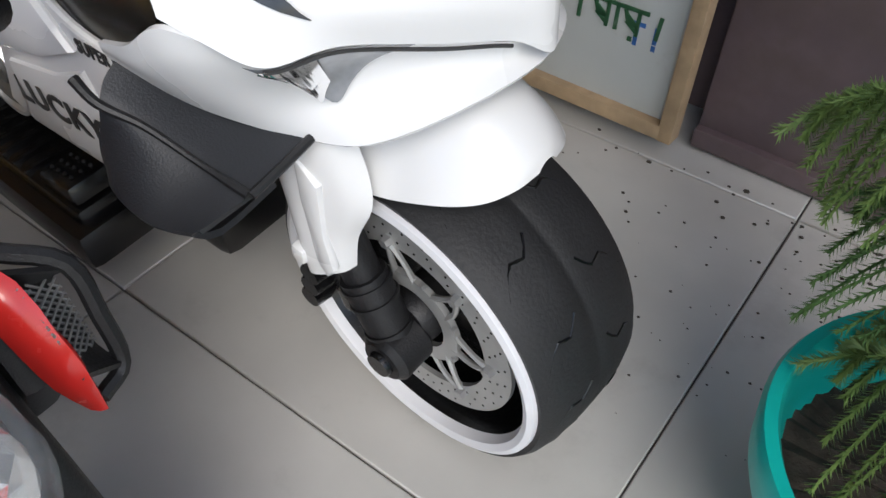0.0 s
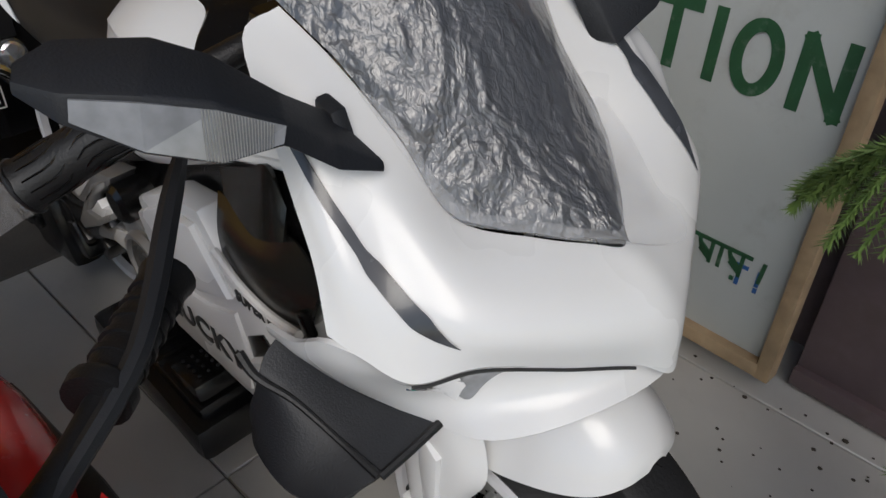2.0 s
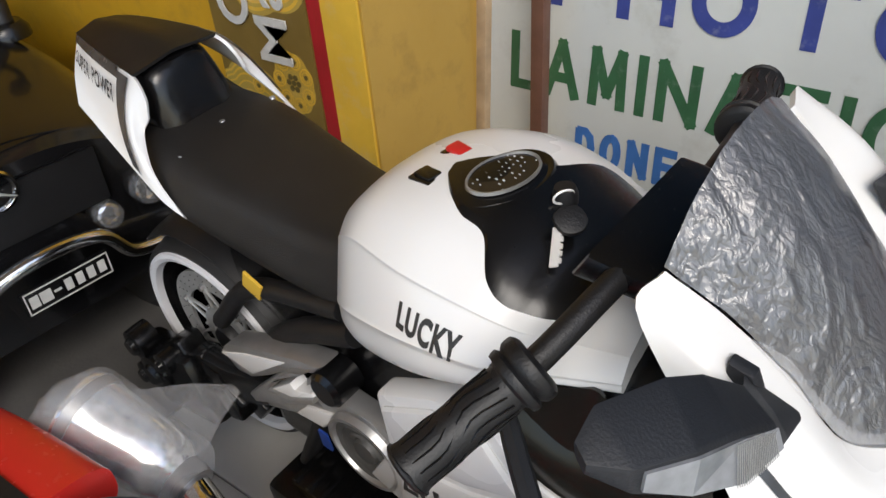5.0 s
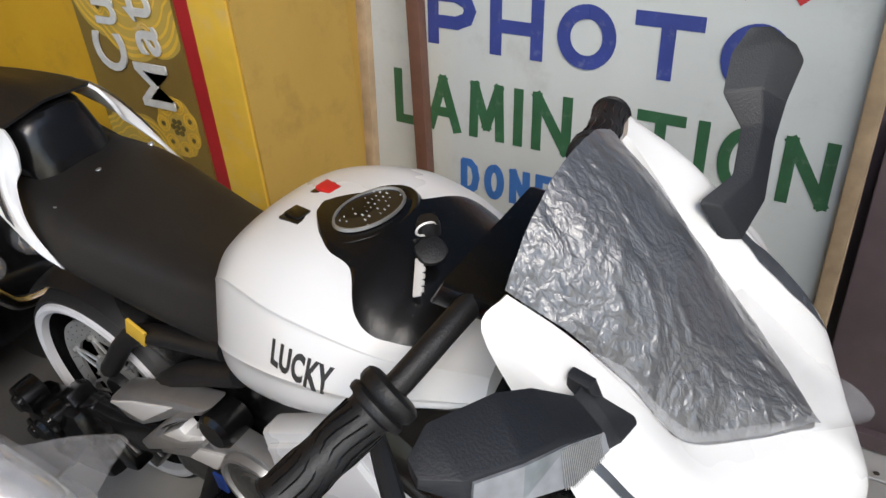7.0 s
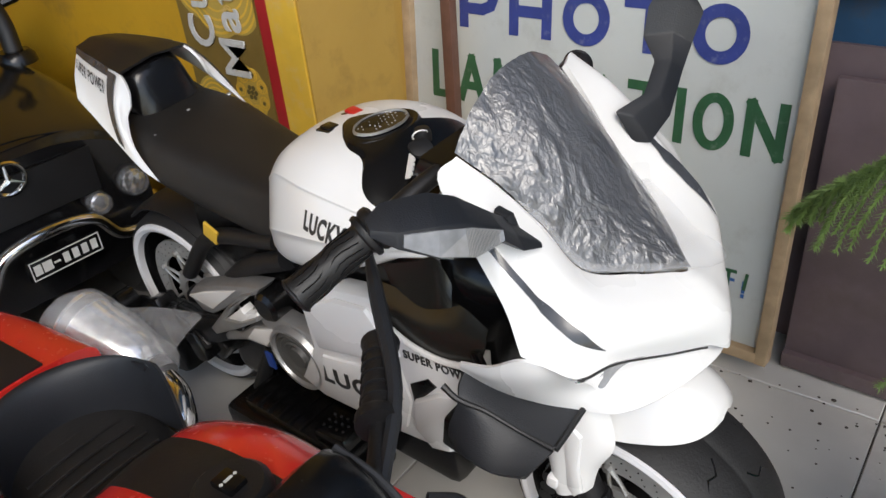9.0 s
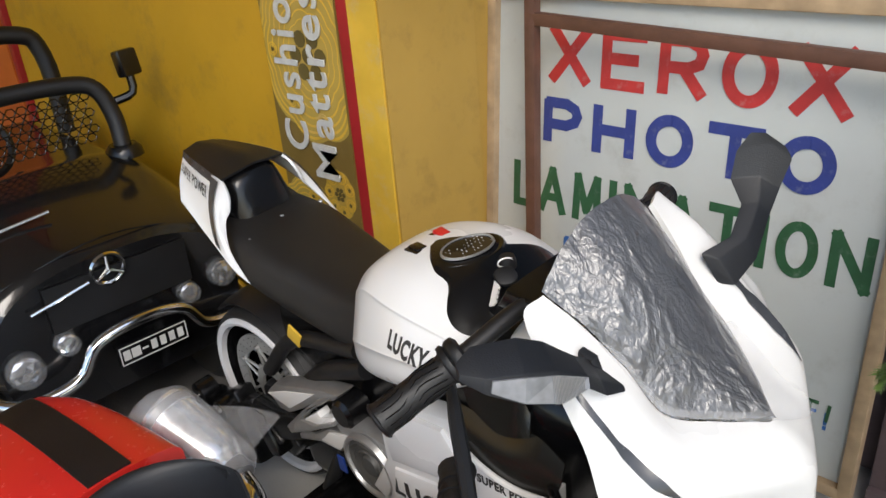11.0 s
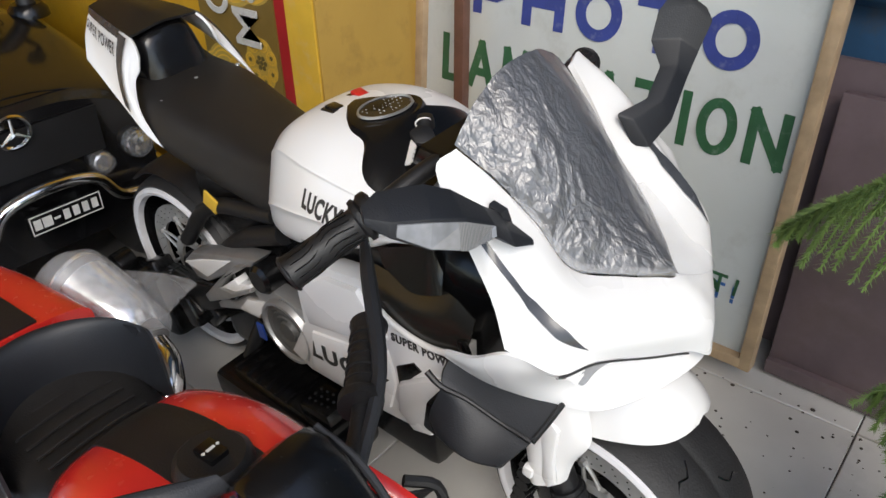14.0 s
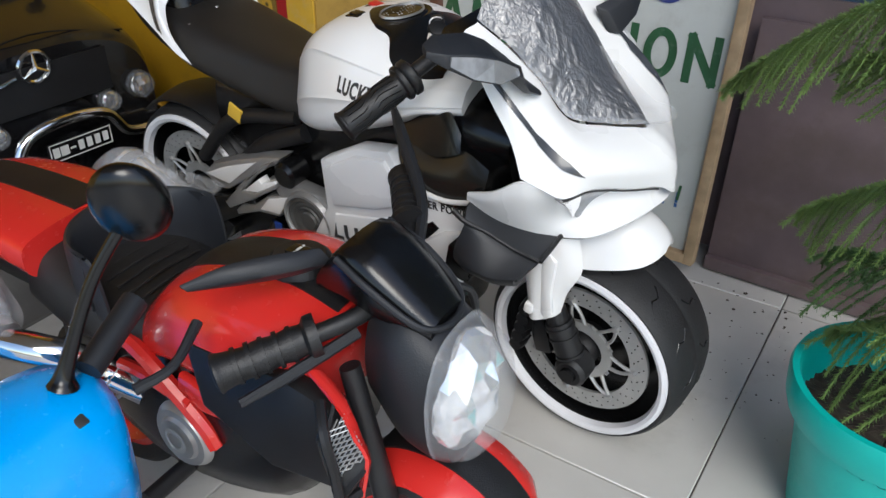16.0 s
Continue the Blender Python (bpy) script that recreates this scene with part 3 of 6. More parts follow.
def wheel(u, r, parent, disc_side=-1, vmid=0.0, name="wheel", w=0.066, turn=0.0):
    """A fat tyre, white lipped rim, drilled disc with a spider and bolts."""
    hub = new(name)
    hub.parent = parent
    hub.matrix_local = pose(u, vmid, r, 0, 0, turn)
    k = r / 0.165
    tyre = [(0.146, -0.058), (0.15, -0.063), (0.154, -0.064), (0.159, -0.056), (0.163, -0.04), (0.165, -0.02), (0.1655, -0.004), (0.1645, -0.002), (0.1645, 0.002), (0.1655, 0.004),
            (0.165, 0.02), (0.163, 0.04), (0.159, 0.056), (0.154, 0.064), (0.15, 0.063), (0.146, 0.058), (0.146, -0.058)]
    part("tyre", lathe([(a * k, b) for a, b in tyre], 72), RUBBER, hub, "black grooved rubber tyre")
    bm = bmesh.new()
    for i in range(14):
        a = 2 * math.pi * i / 14
        for s in (-1, 1):
            pts = []
            for (da, v) in ((-0.10, 0.052), (-0.03, 0.046), (0.04, 0.036), (0.02, 0.024), (0.11, 0.012)):
                rr = (0.1652 - 0.0026 * (v / 0.04) ** 2 * (1 if v < 0.04 else 1.5)) * k
                pts.append((rr * math.cos(a + da + (0.2 if s > 0 else 0)), v * s, rr * math.sin(a + da + (0.2 if s > 0 else 0))))
            tube(pts, 0.0014, 5, 2, bm)
    tagged(part("tread_groove", bm, BLACK, hub), kind="stuff")
    lip = [(0.148, -0.064), (0.152, -0.066), (0.1535, -0.062), (0.148, -0.055)]
    bm = bmesh.new()
    for s in (1, -1):
        lathe([(a * k, b * s) for a, b in ((0.134, -0.056), (0.137, -0.066), (0.143, -0.069), (0.1485, -0.067), (0.150, -0.060), (0.146, -0.052), (0.134, -0.056))], 72, bm)
    part("rim_lip", bm, WHITE2, hub, "white rim ring")
    part("rim", lathe([(0.136 * k, -0.056), (0.128 * k, -0.03), (0.122 * k, 0.0), (0.128 * k, 0.03), (0.136 * k, 0.056)], 60), BLACK, hub, "black rim barrel")
    part("web", lathe([(0.124 * k, -0.006), (0.04 * k, -0.012), (0.0, -0.012), (0.0, 0.012), (0.04 * k, 0.012), (0.124 * k, 0.006)], 48), BLACK, hub)
    for s in (-1, 1):
        y = 0.047 * s
        d = lathe([(0.112 * k, y - 0.0025), (0.112 * k, y + 0.0025), (0.083 * k, y + 0.0025), (0.083 * k, y - 0.0025), (0.112 * k, y - 0.0025)], 64)
        disc = part("brake_disc", d, DISC, hub, "grey drilled disc ring")
        bm, bolts, holes = bmesh.new(), bmesh.new(), bmesh.new()
        lathe([(0.052 * k, y - 0.003), (0.052 * k, y + 0.003), (0.036 * k, y + 0.003), (0.036 * k, y - 0.003), (0.052 * k, y - 0.003)], 40, bm)
        for i in range(7):
            a = 2 * math.pi * i / 7
            p2 = (0.089 * k * math.cos(a), y + 0.003 * s, 0.089 * k * math.sin(a))
            arm = bmesh.new()
            for d0, d1 in ((-0.30, -0.16), (0.20, 0.06)):
                p0 = (0.047 * k * math.cos(a + d0), y, 0.047 * k * math.sin(a + d0))
                p1 = (0.070 * k * math.cos(a + d1), y + 0.003 * s, 0.070 * k * math.sin(a + d1))
                tube([p0, p1, p2], [0.0034, 0.0027, 0.0036], 6, 3, arm)
            part("spoke", arm, DISC, disc)
            lathe([(0.0, 0.007 * s), (0.0048, 0.0065 * s), (0.006, 0.002 * s), (0.006, -0.002 * s)], 6, bolts, Matrix.Translation(p2))
            lathe([(0.0, 0.005 * s), (0.003, 0.0045 * s), (0.0036, 0.0)], 6, bolts, Matrix.Translation((0.053 * k * math.cos(a + 0.4), y, 0.053 * k * math.sin(a + 0.4))))
        for i in range(30):
            for j in range(3):
                a = 2 * math.pi * (i + j * 0.3) / 30
                rr = (0.0905 + j * 0.0075) * k
                lathe([(0.0, 0.0029 * s), (0.0013, 0.0029 * s), (0.0013, 0.001 * s)], 6, holes, Matrix.Translation((rr * math.cos(a), y, rr * math.sin(a))))
        part("spider", bm, DISC, disc)
        tagged(part("bolt_ring", bolts, SILVER, disc), kind="stuff")
        tagged(part("drill_holes", holes, BLACK, disc, smooth=False), kind="stuff")
    part("hub", lathe([(0.0, -0.06), (0.024, -0.06), (0.028, -0.05), (0.028, 0.05), (0.024, 0.06), (0.0, 0.06)], 28), MATT, hub)
    return hub


front = wheel(UF, RW, bike, name="front_wheel", turn=-3.0)
rear = wheel(UR + 0.01, 0.182, bike, name="rear_wheel")

# nose shell: rows from the rider's edge to the prow, columns from screen edge to brow
NOSE = [
    [(0.263, 0.096, 0.668), (0.257, 0.121, 0.654), (0.300, 0.136, 0.600), (0.342, 0.150, 0.555), (0.367, 0.163, 0.512)],
    [(0.300, 0.086, 0.640), (0.305, 0.116, 0.630), (0.335, 0.134, 0.588), (0.365, 0.145, 0.545), (0.387, 0.154, 0.500)],
    [(0.340, 0.075, 0.600), (0.352, 0.102, 0.588), (0.375, 0.116, 0.552), (0.396, 0.128, 0.522), (0.413, 0.137, 0.484)],
    [(0.379, 0.067, 0.554), (0.398, 0.084, 0.546), (0.418, 0.096, 0.530), (0.431, 0.103, 0.510), (0.433, 0.098, 0.484)],
    [(0.417, 0.034, 0.539), (0.434, 0.043, 0.530), (0.452, 0.050, 0.516), (0.464, 0.052, 0.496), (0.464, 0.046, 0.468)],
    [(0.440, 0.012, 0.531), (0.455, 0.016, 0.523), (0.472, 0.019, 0.509), (0.486, 0.020, 0.486), (0.486, 0.018, 0.458)],
    [(0.452, 0.0, 0.527), (0.466, 0.0, 0.520), (0.482, 0.0, 0.506), (0.496, 0.0, 0.480), (0.499, 0.0, 0.442)],
]


def sway(u):
    """The nose stands a little off the middle line."""
    return 0.10 * max(0.0, u - 0.33)


NOSE = [[(u, v + sway(u) * min(1.0, v / 0.05), z) for u, v, z in r] for r in NOSE]
full = NOSE + [[(u, -v, z) for u, v, z in r] for r in NOSE[-2::-1]]
nose = part("nose_fairing", grid(full, 6, 5, 0.005), WHITE, bike, "glossy white nose fairing")
# jaw below the brow: hollow behind the lamps, its lower edge runs to the chin
JAW = [[(0.288, 0.165, 0.467), (0.288, 0.165, 0.463), (0.287, 0.164, 0.459), (0.286, 0.163, 0.455)],
       [(0.328, 0.168, 0.482), (0.324, 0.165, 0.465), (0.318, 0.155, 0.445), (0.310, 0.148, 0.430)],
       [(0.364, 0.166, 0.506), (0.362, 0.162, 0.482), (0.354, 0.149, 0.450), (0.338, 0.133, 0.414)],
       [(0.385, 0.153, 0.499), (0.382, 0.145, 0.475), (0.376, 0.128, 0.442), (0.364, 0.119, 0.405)],
       [(0.408, 0.134, 0.484), (0.402, 0.118, 0.462), (0.396, 0.103, 0.432), (0.393, 0.106, 0.401)],
       [(0.426, 0.092, 0.481), (0.416, 0.080, 0.458), (0.418, 0.078, 0.430), (0.436, 0.092, 0.409)],
       [(0.452, 0.042, 0.466), (0.448, 0.040, 0.452), (0.456, 0.042, 0.434), (0.471, 0.048, 0.422)],
       [(0.480, 0.0, 0.446), (0.478, 0.0, 0.442), (0.480, 0.0, 0.437), (0.491, 0.0, 0.431)]]
JAW = [[(u, v + sway(u) * min(1.0, v / 0.05), z) for u, v, z in r] for r in JAW]
JFULL = JAW + [[(u, -v, z) for u, v, z in r] for r in JAW[-2::-1]]
jaw = part("jaw", grid(JFULL, 5, 4, 0.004), WHITE, nose, "white hollowed lower jaw")
part("jaw_floor", grid([[(u, v * k, z - 0.002) for k in (1.0, 0.5, 0.0)] for u, v, z in [(r[3][0] - 0.004, r[3][1] - 0.004, r[3][2]) for r in JAW[2:-1]]], 3, 2, 0.003), MATT, nose)
part("jaw_floor", grid([[(u, -v * k, z - 0.002) for k in (1.0, 0.5, 0.0)] for u, v, z in [(r[3][0] - 0.004, r[3][1] - 0.004, r[3][2]) for r in JAW[2:-1]]], 3, 2, 0.003), MATT, nose)

# windscreen: a tall domed pane with a blunt front
WS = []
for (tu, tv, tz), lift in zip([r[0] for r in NOSE], (0.054, 0.053, 0.046, 0.034, 0.016, 0.006, 0.0)):
    row = []
    for s in (1.0, 0.86, 0.6, 0.25, -0.25, -0.6, -0.86, -1.0):
        row.append((tu + 0.004 * (1 - s * s), tv * s * 1.02, tz + lift * (1 - abs(s) ** 2.4) + 0.005))
    WS.append(row)
random.seed(21)
wsb = grid(WS, 14, 11)
from mathutils import noise as mnoise
from mathutils.bvhtree import BVHTree
for v in wsb.verts:
    q = v.co * 34
    q.x *= 0.6
    v.co.z += 0.0016 * mnoise.ridged_multi_fractal(q, 0.9, 2.1, 4, 0.9, 2.0) - 0.0016
screen = part("windscreen", wsb, WRAP, bike, "smoked windscreen under crumpled clear film")
# loose film past the screen's edges, with a pointed corner at the front
FL = []
for i, (u, v, z, w) in enumerate([(0.318, -0.080, 0.624, 0.004), (0.338, -0.075, 0.606, 0.007), (0.360, -0.070, 0.580, 0.010), (0.381, -0.064, 0.556, 0.012), (0.402, -0.046, 0.548, 0.012), (0.430, -0.020, 0.538, 0.013), (0.455, 0.002, 0.531, 0.030), (0.446, 0.018, 0.536, 0.028), (0.425, 0.040, 0.542, 0.018), (0.396, 0.066, 0.552, 0.012), (0.372, 0.074, 0.572, 0.008)]):
    d = Vector((u - 0.36, v, 0)).normalized()
    FL.append([(u - d.x * 0.012, v - d.y * 0.012, z + 0.009), (u, v, z + 0.006), (u + d.x * w * 0.5, v + d.y * w * 0.5, z + 0.004 + 0.003 * (i % 2)), (u + d.x * w, v + d.y * w, z + (0.014 if w > 0.025 else 0.001))])
part("film_edge", grid(FL, 4, 3), FILM2, screen, "loose clear film edge")

# stickers on the nose sides
def nose_at(a, b, lift=0.0015, sheet=NOSE):
    """A place on one side of a shell: a along the rows, b down the columns."""
    g = np.array(sheet)
    col = crom(g, 60)[min(60 * len(g) - 60, max(0, int(round(a * 60))))]
    p = crom(col, 60)[min(60 * len(col) - 60, max(0, int(round(b * 60))))]
    c = np.array([0.33, 0.0, 0.5])
    d = (p - c) / np.linalg.norm(p - c)
    return p + d * lift


rows = []
for i in range(19):
    f = i / 18
    a0, b0 = 0.62 + 2.20 * f, 1.55 + 1.72 * f
    w = (0.10 if f < 0.45 else 0.16) * (1 if f < 0.78 else max(0.04, (1 - f) / 0.22))
    rows.append([(p[0], -p[1], p[2]) for p in (nose_at(a0 + k * w * 0.9, b0 - k * w * 1.15, 0.0022) for k in (-1, 0, 1))])
part("stripe", grid(rows, 2, 2), STRIPE, nose, "dark diagonal stripe sticker")


def shoulder_stripe():
    """The far twin of the stripe, laid on the high shoulder."""
    tb = bmesh.new()
    tb.from_mesh(nose.data)
    skin_ = BVHTree.FromBMesh(tb)
    tb.free()
    rows = []
    for i in range(15):
        f = i / 14
        u = 0.330 + 0.108 * f
        mid = float(np.interp(u, [0.33, 0.36, 0.39, 0.415, 0.438], [0.110, 0.117, 0.1195, 0.119, 0.114]))
        w = (0.004 if f < 0.4 else 0.0065) * (1 if f < 0.75 else max(0.06, (1 - f) / 0.25))
        row = []
        for k in (-1, 0, 1):
            hit = skin_.ray_cast(Vector((u, mid + w * k, 0.9)), Vector((0, 0, -1)))[0]
            if hit:
                row.append((hit.x, hit.y + 0.001, hit.z + 0.0022))
        if len(row) == 3:
            rows.append(row)
    part("stripe", grid(rows, 2, 2), STRIPE, nose, "dark diagonal stripe sticker")


# slit lamps lying in the hollow under the brow
for s in (-1, 1):
    lamp, lens = [], []
    for i in range(13):
        f = i / 12
        h = 1.95 * (f / 0.45 if f < 0.45 else (1 - f) / 0.55) + 0.03
        p = [nose_at(3.75 + 2.0 * f, 0.02 + h * k, 0.006, JAW) for k in (0, 0.33, 0.66, 1)]
        lamp.append([(q[0], q[1] * s, q[2]) for q in p])
        g = 3.75 + 2.0 * (0.12 + 0.36 * f)
        w = 1.7 * (f / 0.6 if f < 0.6 else 1.0 - 0.35 * (f - 0.6) / 0.4) + 0.03
        p = [nose_at(g, 0.05 + w * k, 0.0085 + 0.002 * math.sin(3.14 * k), JAW) for k in (0, 0.35, 0.7, 1)]
        lens.append([(q[0], q[1] * s, q[2]) for q in p])
    hl = part("headlight", grid(lamp, 2, 3), GREYLENS, nose, "slim grey wedge headlight under the brow")
    part("reflector", grid(lens, 1, 1), CHROME, hl, "faceted bright reflector", smooth=False)
    brow = [nose_at(2.0 + 3.0 * i / 14, 4.0, 0.0004) for i in range(15)]
    part("seam", tube([(p[0] - 0.001, p[1] * s, p[2] - 0.0035) for p in brow], 0.0014, 6, 2), INK, nose, "dark seam line")

for ob in [nose, screen] + nose.children_recursive + screen.children_recursive:
    for v in ob.data.vertices:
        v.co.y += sway(v.co.x)
        if ob is nose or ob.parent is nose:
            # the far shoulder stands higher
            k = min(1.0, max(0.0, (v.co.y - 0.07) / 0.045)) * min(1.0, max(0.0, (v.co.z - 0.47) / 0.08))
            v.co.y += 0.014 * k
            v.co.z += 0.024 * k

shoulder_stripe()

# fork covers, fork legs and mudguard
for s in (-1, 1):
    cov = [[(0.326, 0.085 * s, 0.412), (0.334, 0.098 * s, 0.412), (0.356, 0.105 * s, 0.411), (0.380, 0.102 * s, 0.406), (0.398, 0.094 * s, 0.400), (0.410, 0.080 * s, 0.396)],
           [(0.328, 0.085 * s, 0.365), (0.335, 0.098 * s, 0.364), (0.356, 0.106 * s, 0.365), (0.384, 0.103 * s, 0.366), (0.404, 0.095 * s, 0.364), (0.418, 0.080 * s, 0.362)],
           [(0.333, 0.085 * s, 0.325), (0.338, 0.098 * s, 0.324), (0.357, 0.107 * s, 0.325), (0.384, 0.104 * s, 0.328), (0.404, 0.096 * s, 0.330), (0.420, 0.084 * s, 0.334)],
           [(0.340, 0.085 * s, 0.283), (0.344, 0.099 * s, 0.282), (0.358, 0.108 * s, 0.284), (0.379, 0.104 * s, 0.288), (0.393, 0.096 * s, 0.291), (0.402, 0.086 * s, 0.295)],
           [(0.345, 0.085 * s, 0.242), (0.348, 0.099 * s, 0.240), (0.359, 0.107 * s, 0.241), (0.375, 0.103 * s, 0.247), (0.387, 0.095 * s, 0.251), (0.393, 0.086 * s, 0.255)]]
    c = part("fork_cover", grid(cov, 4, 4, 0.004), WHITE, bike, "white fork cover")
    part("panel", slab([(0.372, 0.378), (0.392, 0.356), (0.386, 0.300), (0.389, 0.262), (0.379, 0.249), (0.370, 0.262), (0.368, 0.330)], 0.098 * s, 0.1075 * s, 0.004), WHITE, c, "raised flat panel")
    part("clip", box((0.014, 0.012, 0.018), (0.352, 0.106 * s, 0.262), 0.004, (0, 8, 0)), WHITE, c)
    leg = tube([(0.37, 0.076 * s, 0.27), (0.39, 0.076 * s, 0.215)], 0.017, 16)
    tube([(0.385, 0.076 * s, 0.23), (0.412, 0.076 * s, 0.165)], 0.021, 16, bm=leg)
    lathe([(0.0, -0.022), (0.02, -0.022), (0.026, -0.016), (0.026, 0.016), (0.02, 0.022), (0.0, 0.022)], 24, leg, pose(0.418, 0.078 * s, 0.155))
    for f in (0.1, 0.35, 0.8):
        c0 = Vector((0.385, 0.076 * s, 0.23)).lerp(Vector((0.412, 0.076 * s, 0.165)), f)
        tube([c0, c0 + Vector((0.0015, 0, -0.0036))], 0.0228, 18, bm=leg)
    fl = part("fork_leg", leg, MATT, bike, "black lower fork leg")
    part("axle_cap", lathe([(0.0, -0.004), (0.012, -0.004), (0.013, 0.0), (0.013, 0.004)], 20, m=pose(0.418, 0.102 * s, 0.155)), BLACK, fl)
    cal = bmesh.new()
    for i in range(5):
        lathe([(0.0, -0.016), (0.011, -0.016), (0.013, 0.0), (0.011, 0.016), (0.0, 0.016)], 10, cal, pose(0.335 - 0.004 * i, 0.074 * s, 0.235 - 0.019 * i))
    box((0.03, 0.028, 0.1), (0.35, 0.062 * s, 0.20), 0.006, (0, -14, 0), cal)
    part("caliper", cal, BLACK, bike, "black brake caliper")
guard = []
for u, w, zt, ze in ((0.350, 0.090, 0.412, 0.352), (0.385, 0.086, 0.414, 0.338), (0.417, 0.078, 0.411, 0.335), (0.448, 0.070, 0.404, 0.340), (0.472, 0.060, 0.395, 0.344), (0.490, 0.047, 0.383, 0.348), (0.502, 0.029, 0.371, 0.353), (0.507, 0.010, 0.363, 0.357)):
    guard.append([(u, 0.006 + w * k, ze + (zt - ze) * (1 - abs(k) ** 2.4)) for k in (-1, -0.95, -0.75, -0.4, 0, 0.4, 0.75, 0.95, 1)])
part("mudguard", grid(guard, 5, 3, 0.003), WHITE, bike, "white front mudguard")

# side scoops below the nose: a flat wing, a crease, and an outer slope
for s in (-1, 1):
    sc = [[(0.290, 0.160 * s, 0.452), (0.316, 0.140 * s, 0.426), (0.350, 0.122 * s, 0.408), (0.394, 0.104 * s, 0.402)],
          [(0.292, 0.173 * s, 0.446), (0.320, 0.155 * s, 0.424), (0.354, 0.141 * s, 0.405), (0.394, 0.131 * s, 0.397)],
          [(0.297, 0.184 * s, 0.436), (0.322, 0.172 * s, 0.421), (0.357, 0.163 * s, 0.402), (0.393, 0.158 * s, 0.392)],
          [(0.292, 0.187 * s, 0.420), (0.321, 0.184 * s, 0.412), (0.354, 0.178 * s, 0.396), (0.390, 0.170 * s, 0.389)],
          [(0.284, 0.192 * s, 0.396), (0.314, 0.199 * s, 0.392), (0.350, 0.199 * s, 0.384), (0.384, 0.188 * s, 0.384)],
          [(0.282, 0.190 * s, 0.372), (0.305, 0.203 * s, 0.376), (0.345, 0.206 * s, 0.375), (0.378, 0.197 * s, 0.379)],
          [(0.290, 0.165 * s, 0.352), (0.312, 0.178 * s, 0.352), (0.345, 0.180 * s, 0.352), (0.372, 0.175 * s, 0.356)],
          [(0.290, 0.120 * s, 0.345), (0.312, 0.120 * s, 0.345), (0.340, 0.120 * s, 0.345), (0.362, 0.118 * s, 0.350)]]
    scoop = part("scoop", grid(sc, 3, 5, 0.005), GREYB, bike, "dark grey side air scoop")
    part("ridge", tube([(0.280, 0.186 * s, 0.449), (0.298, 0.185 * s, 0.437), (0.322, 0.173 * s, 0.4225), (0.357, 0.164 * s, 0.4035), (0.394, 0.159 * s, 0.3935)], [0.004, 0.0035, 0.0028, 0.0025, 0.0035], 8, 5), MATT, scoop)
    part("lip", tube([(0.396, 0.104 * s, 0.403), (0.396, 0.131 * s, 0.398), (0.395, 0.158 * s, 0.393)], 0.0035, 8, 4), MATT, scoop)
    part("bracket", box((0.04, 0.05, 0.05), (0.275, 0.150 * s, 0.352), 0.004, (0, 12, 0)), BLACK, scoop)

# lower side panels with lettering
SIDE = [(-0.012, 0.412), (0.066, 0.455), (0.129, 0.466), (0.150, 0.434), (0.187, 0.420), (0.231, 0.417), (0.280, 0.432), (0.276, 0.334), (0.232, 0.312), (0.236, 0.258), (0.196, 0.246), (0.120, 0.236), (0.05, 0.232), (-0.02, 0.228), (-0.06, 0.245), (-0.012, 0.325)]
for s in (-1, 1):
    sp = part("side_panel", slab(SIDE, 0.100 * s, 0.132 * s, 0.006), WHITE, bike, "white lower side fairing")
    part("upper_facet", slab([(0.0, 0.405), (0.066, 0.444), (0.124, 0.452), (0.146, 0.418), (0.165, 0.392), (0.10, 0.362), (0.012, 0.340)], 0.128 * s, 0.141 * s, 0.009), WHITE, sp)
    part("lower_facet", slab([(0.008, 0.322), (0.10, 0.344), (0.160, 0.372), (0.168, 0.318), (0.150, 0.262), (0.06, 0.246), (-0.01, 0.242)], 0.126 * s, 0.137 * s, 0.007), WHITE, sp)
    part("pocket", slab([(0.171, 0.350), (0.203, 0.374), (0.215, 0.366), (0.172, 0.316)], 0.128 * s, 0.1335 * s, 0.0005), BLACK, sp, "black vent opening")
    part("bulge", slab([(0.178, 0.330), (0.225, 0.366), (0.262, 0.380), (0.266, 0.336), (0.228, 0.306), (0.230, 0.268), (0.196, 0.256), (0.172, 0.280)], 0.126 * s, 0.145 * s, 0.009), WHITE, sp)
    part("trim_strip", tube([(0.150, 0.1335 * s, 0.437), (0.187, 0.135 * s, 0.423), (0.231, 0.136 * s, 0.420), (0.284, 0.140 * s, 0.436)], 0.004, 8, 4), WHITE, sp)
    SPK = pose(-0.064, 0.118 * s, 0.276, 180 if s < 0 else 0, 0, 0)
    part("speaker_ring", lathe([(0.045, 0.0), (0.052, 0.0), (0.056, 0.006), (0.053, 0.014), (0.048, 0.014), (0.045, 0.006)], 36, m=SPK), SILVER, sp, "grey round speaker ring")
    part("speaker_grille", lathe([(0.046, 0.0), (0.046, 0.009), (0.040, 0.012), (0.036, 0.009), (0.034, 0.010), (0.028, 0.008), (0.026, 0.011), (0.018, 0.007), (0.016, 0.011), (0.0, 0.012)], 30, m=SPK), SPKGREY, sp)
    part("bracket", slab([(-0.16, 0.325), (-0.10, 0.335), (-0.03, 0.33), (-0.012, 0.30), (-0.03, 0.235), (-0.07, 0.235), (-0.13, 0.285)], 0.090 * s, 0.120 * s, 0.008), SILVER, sp)
    if s < 0:
        drape("SUPER POWER", 0.018, 0.105, 0.170, 0.394, 0.07, sp, sp, INK)
        low_f = [o for o in sp.children if o.name.startswith("lower_facet")][0]
        drape("LUCKY", 0.040, 0.155, 0.004, 0.278, 0.10, low_f, sp, INK, 0.0012)

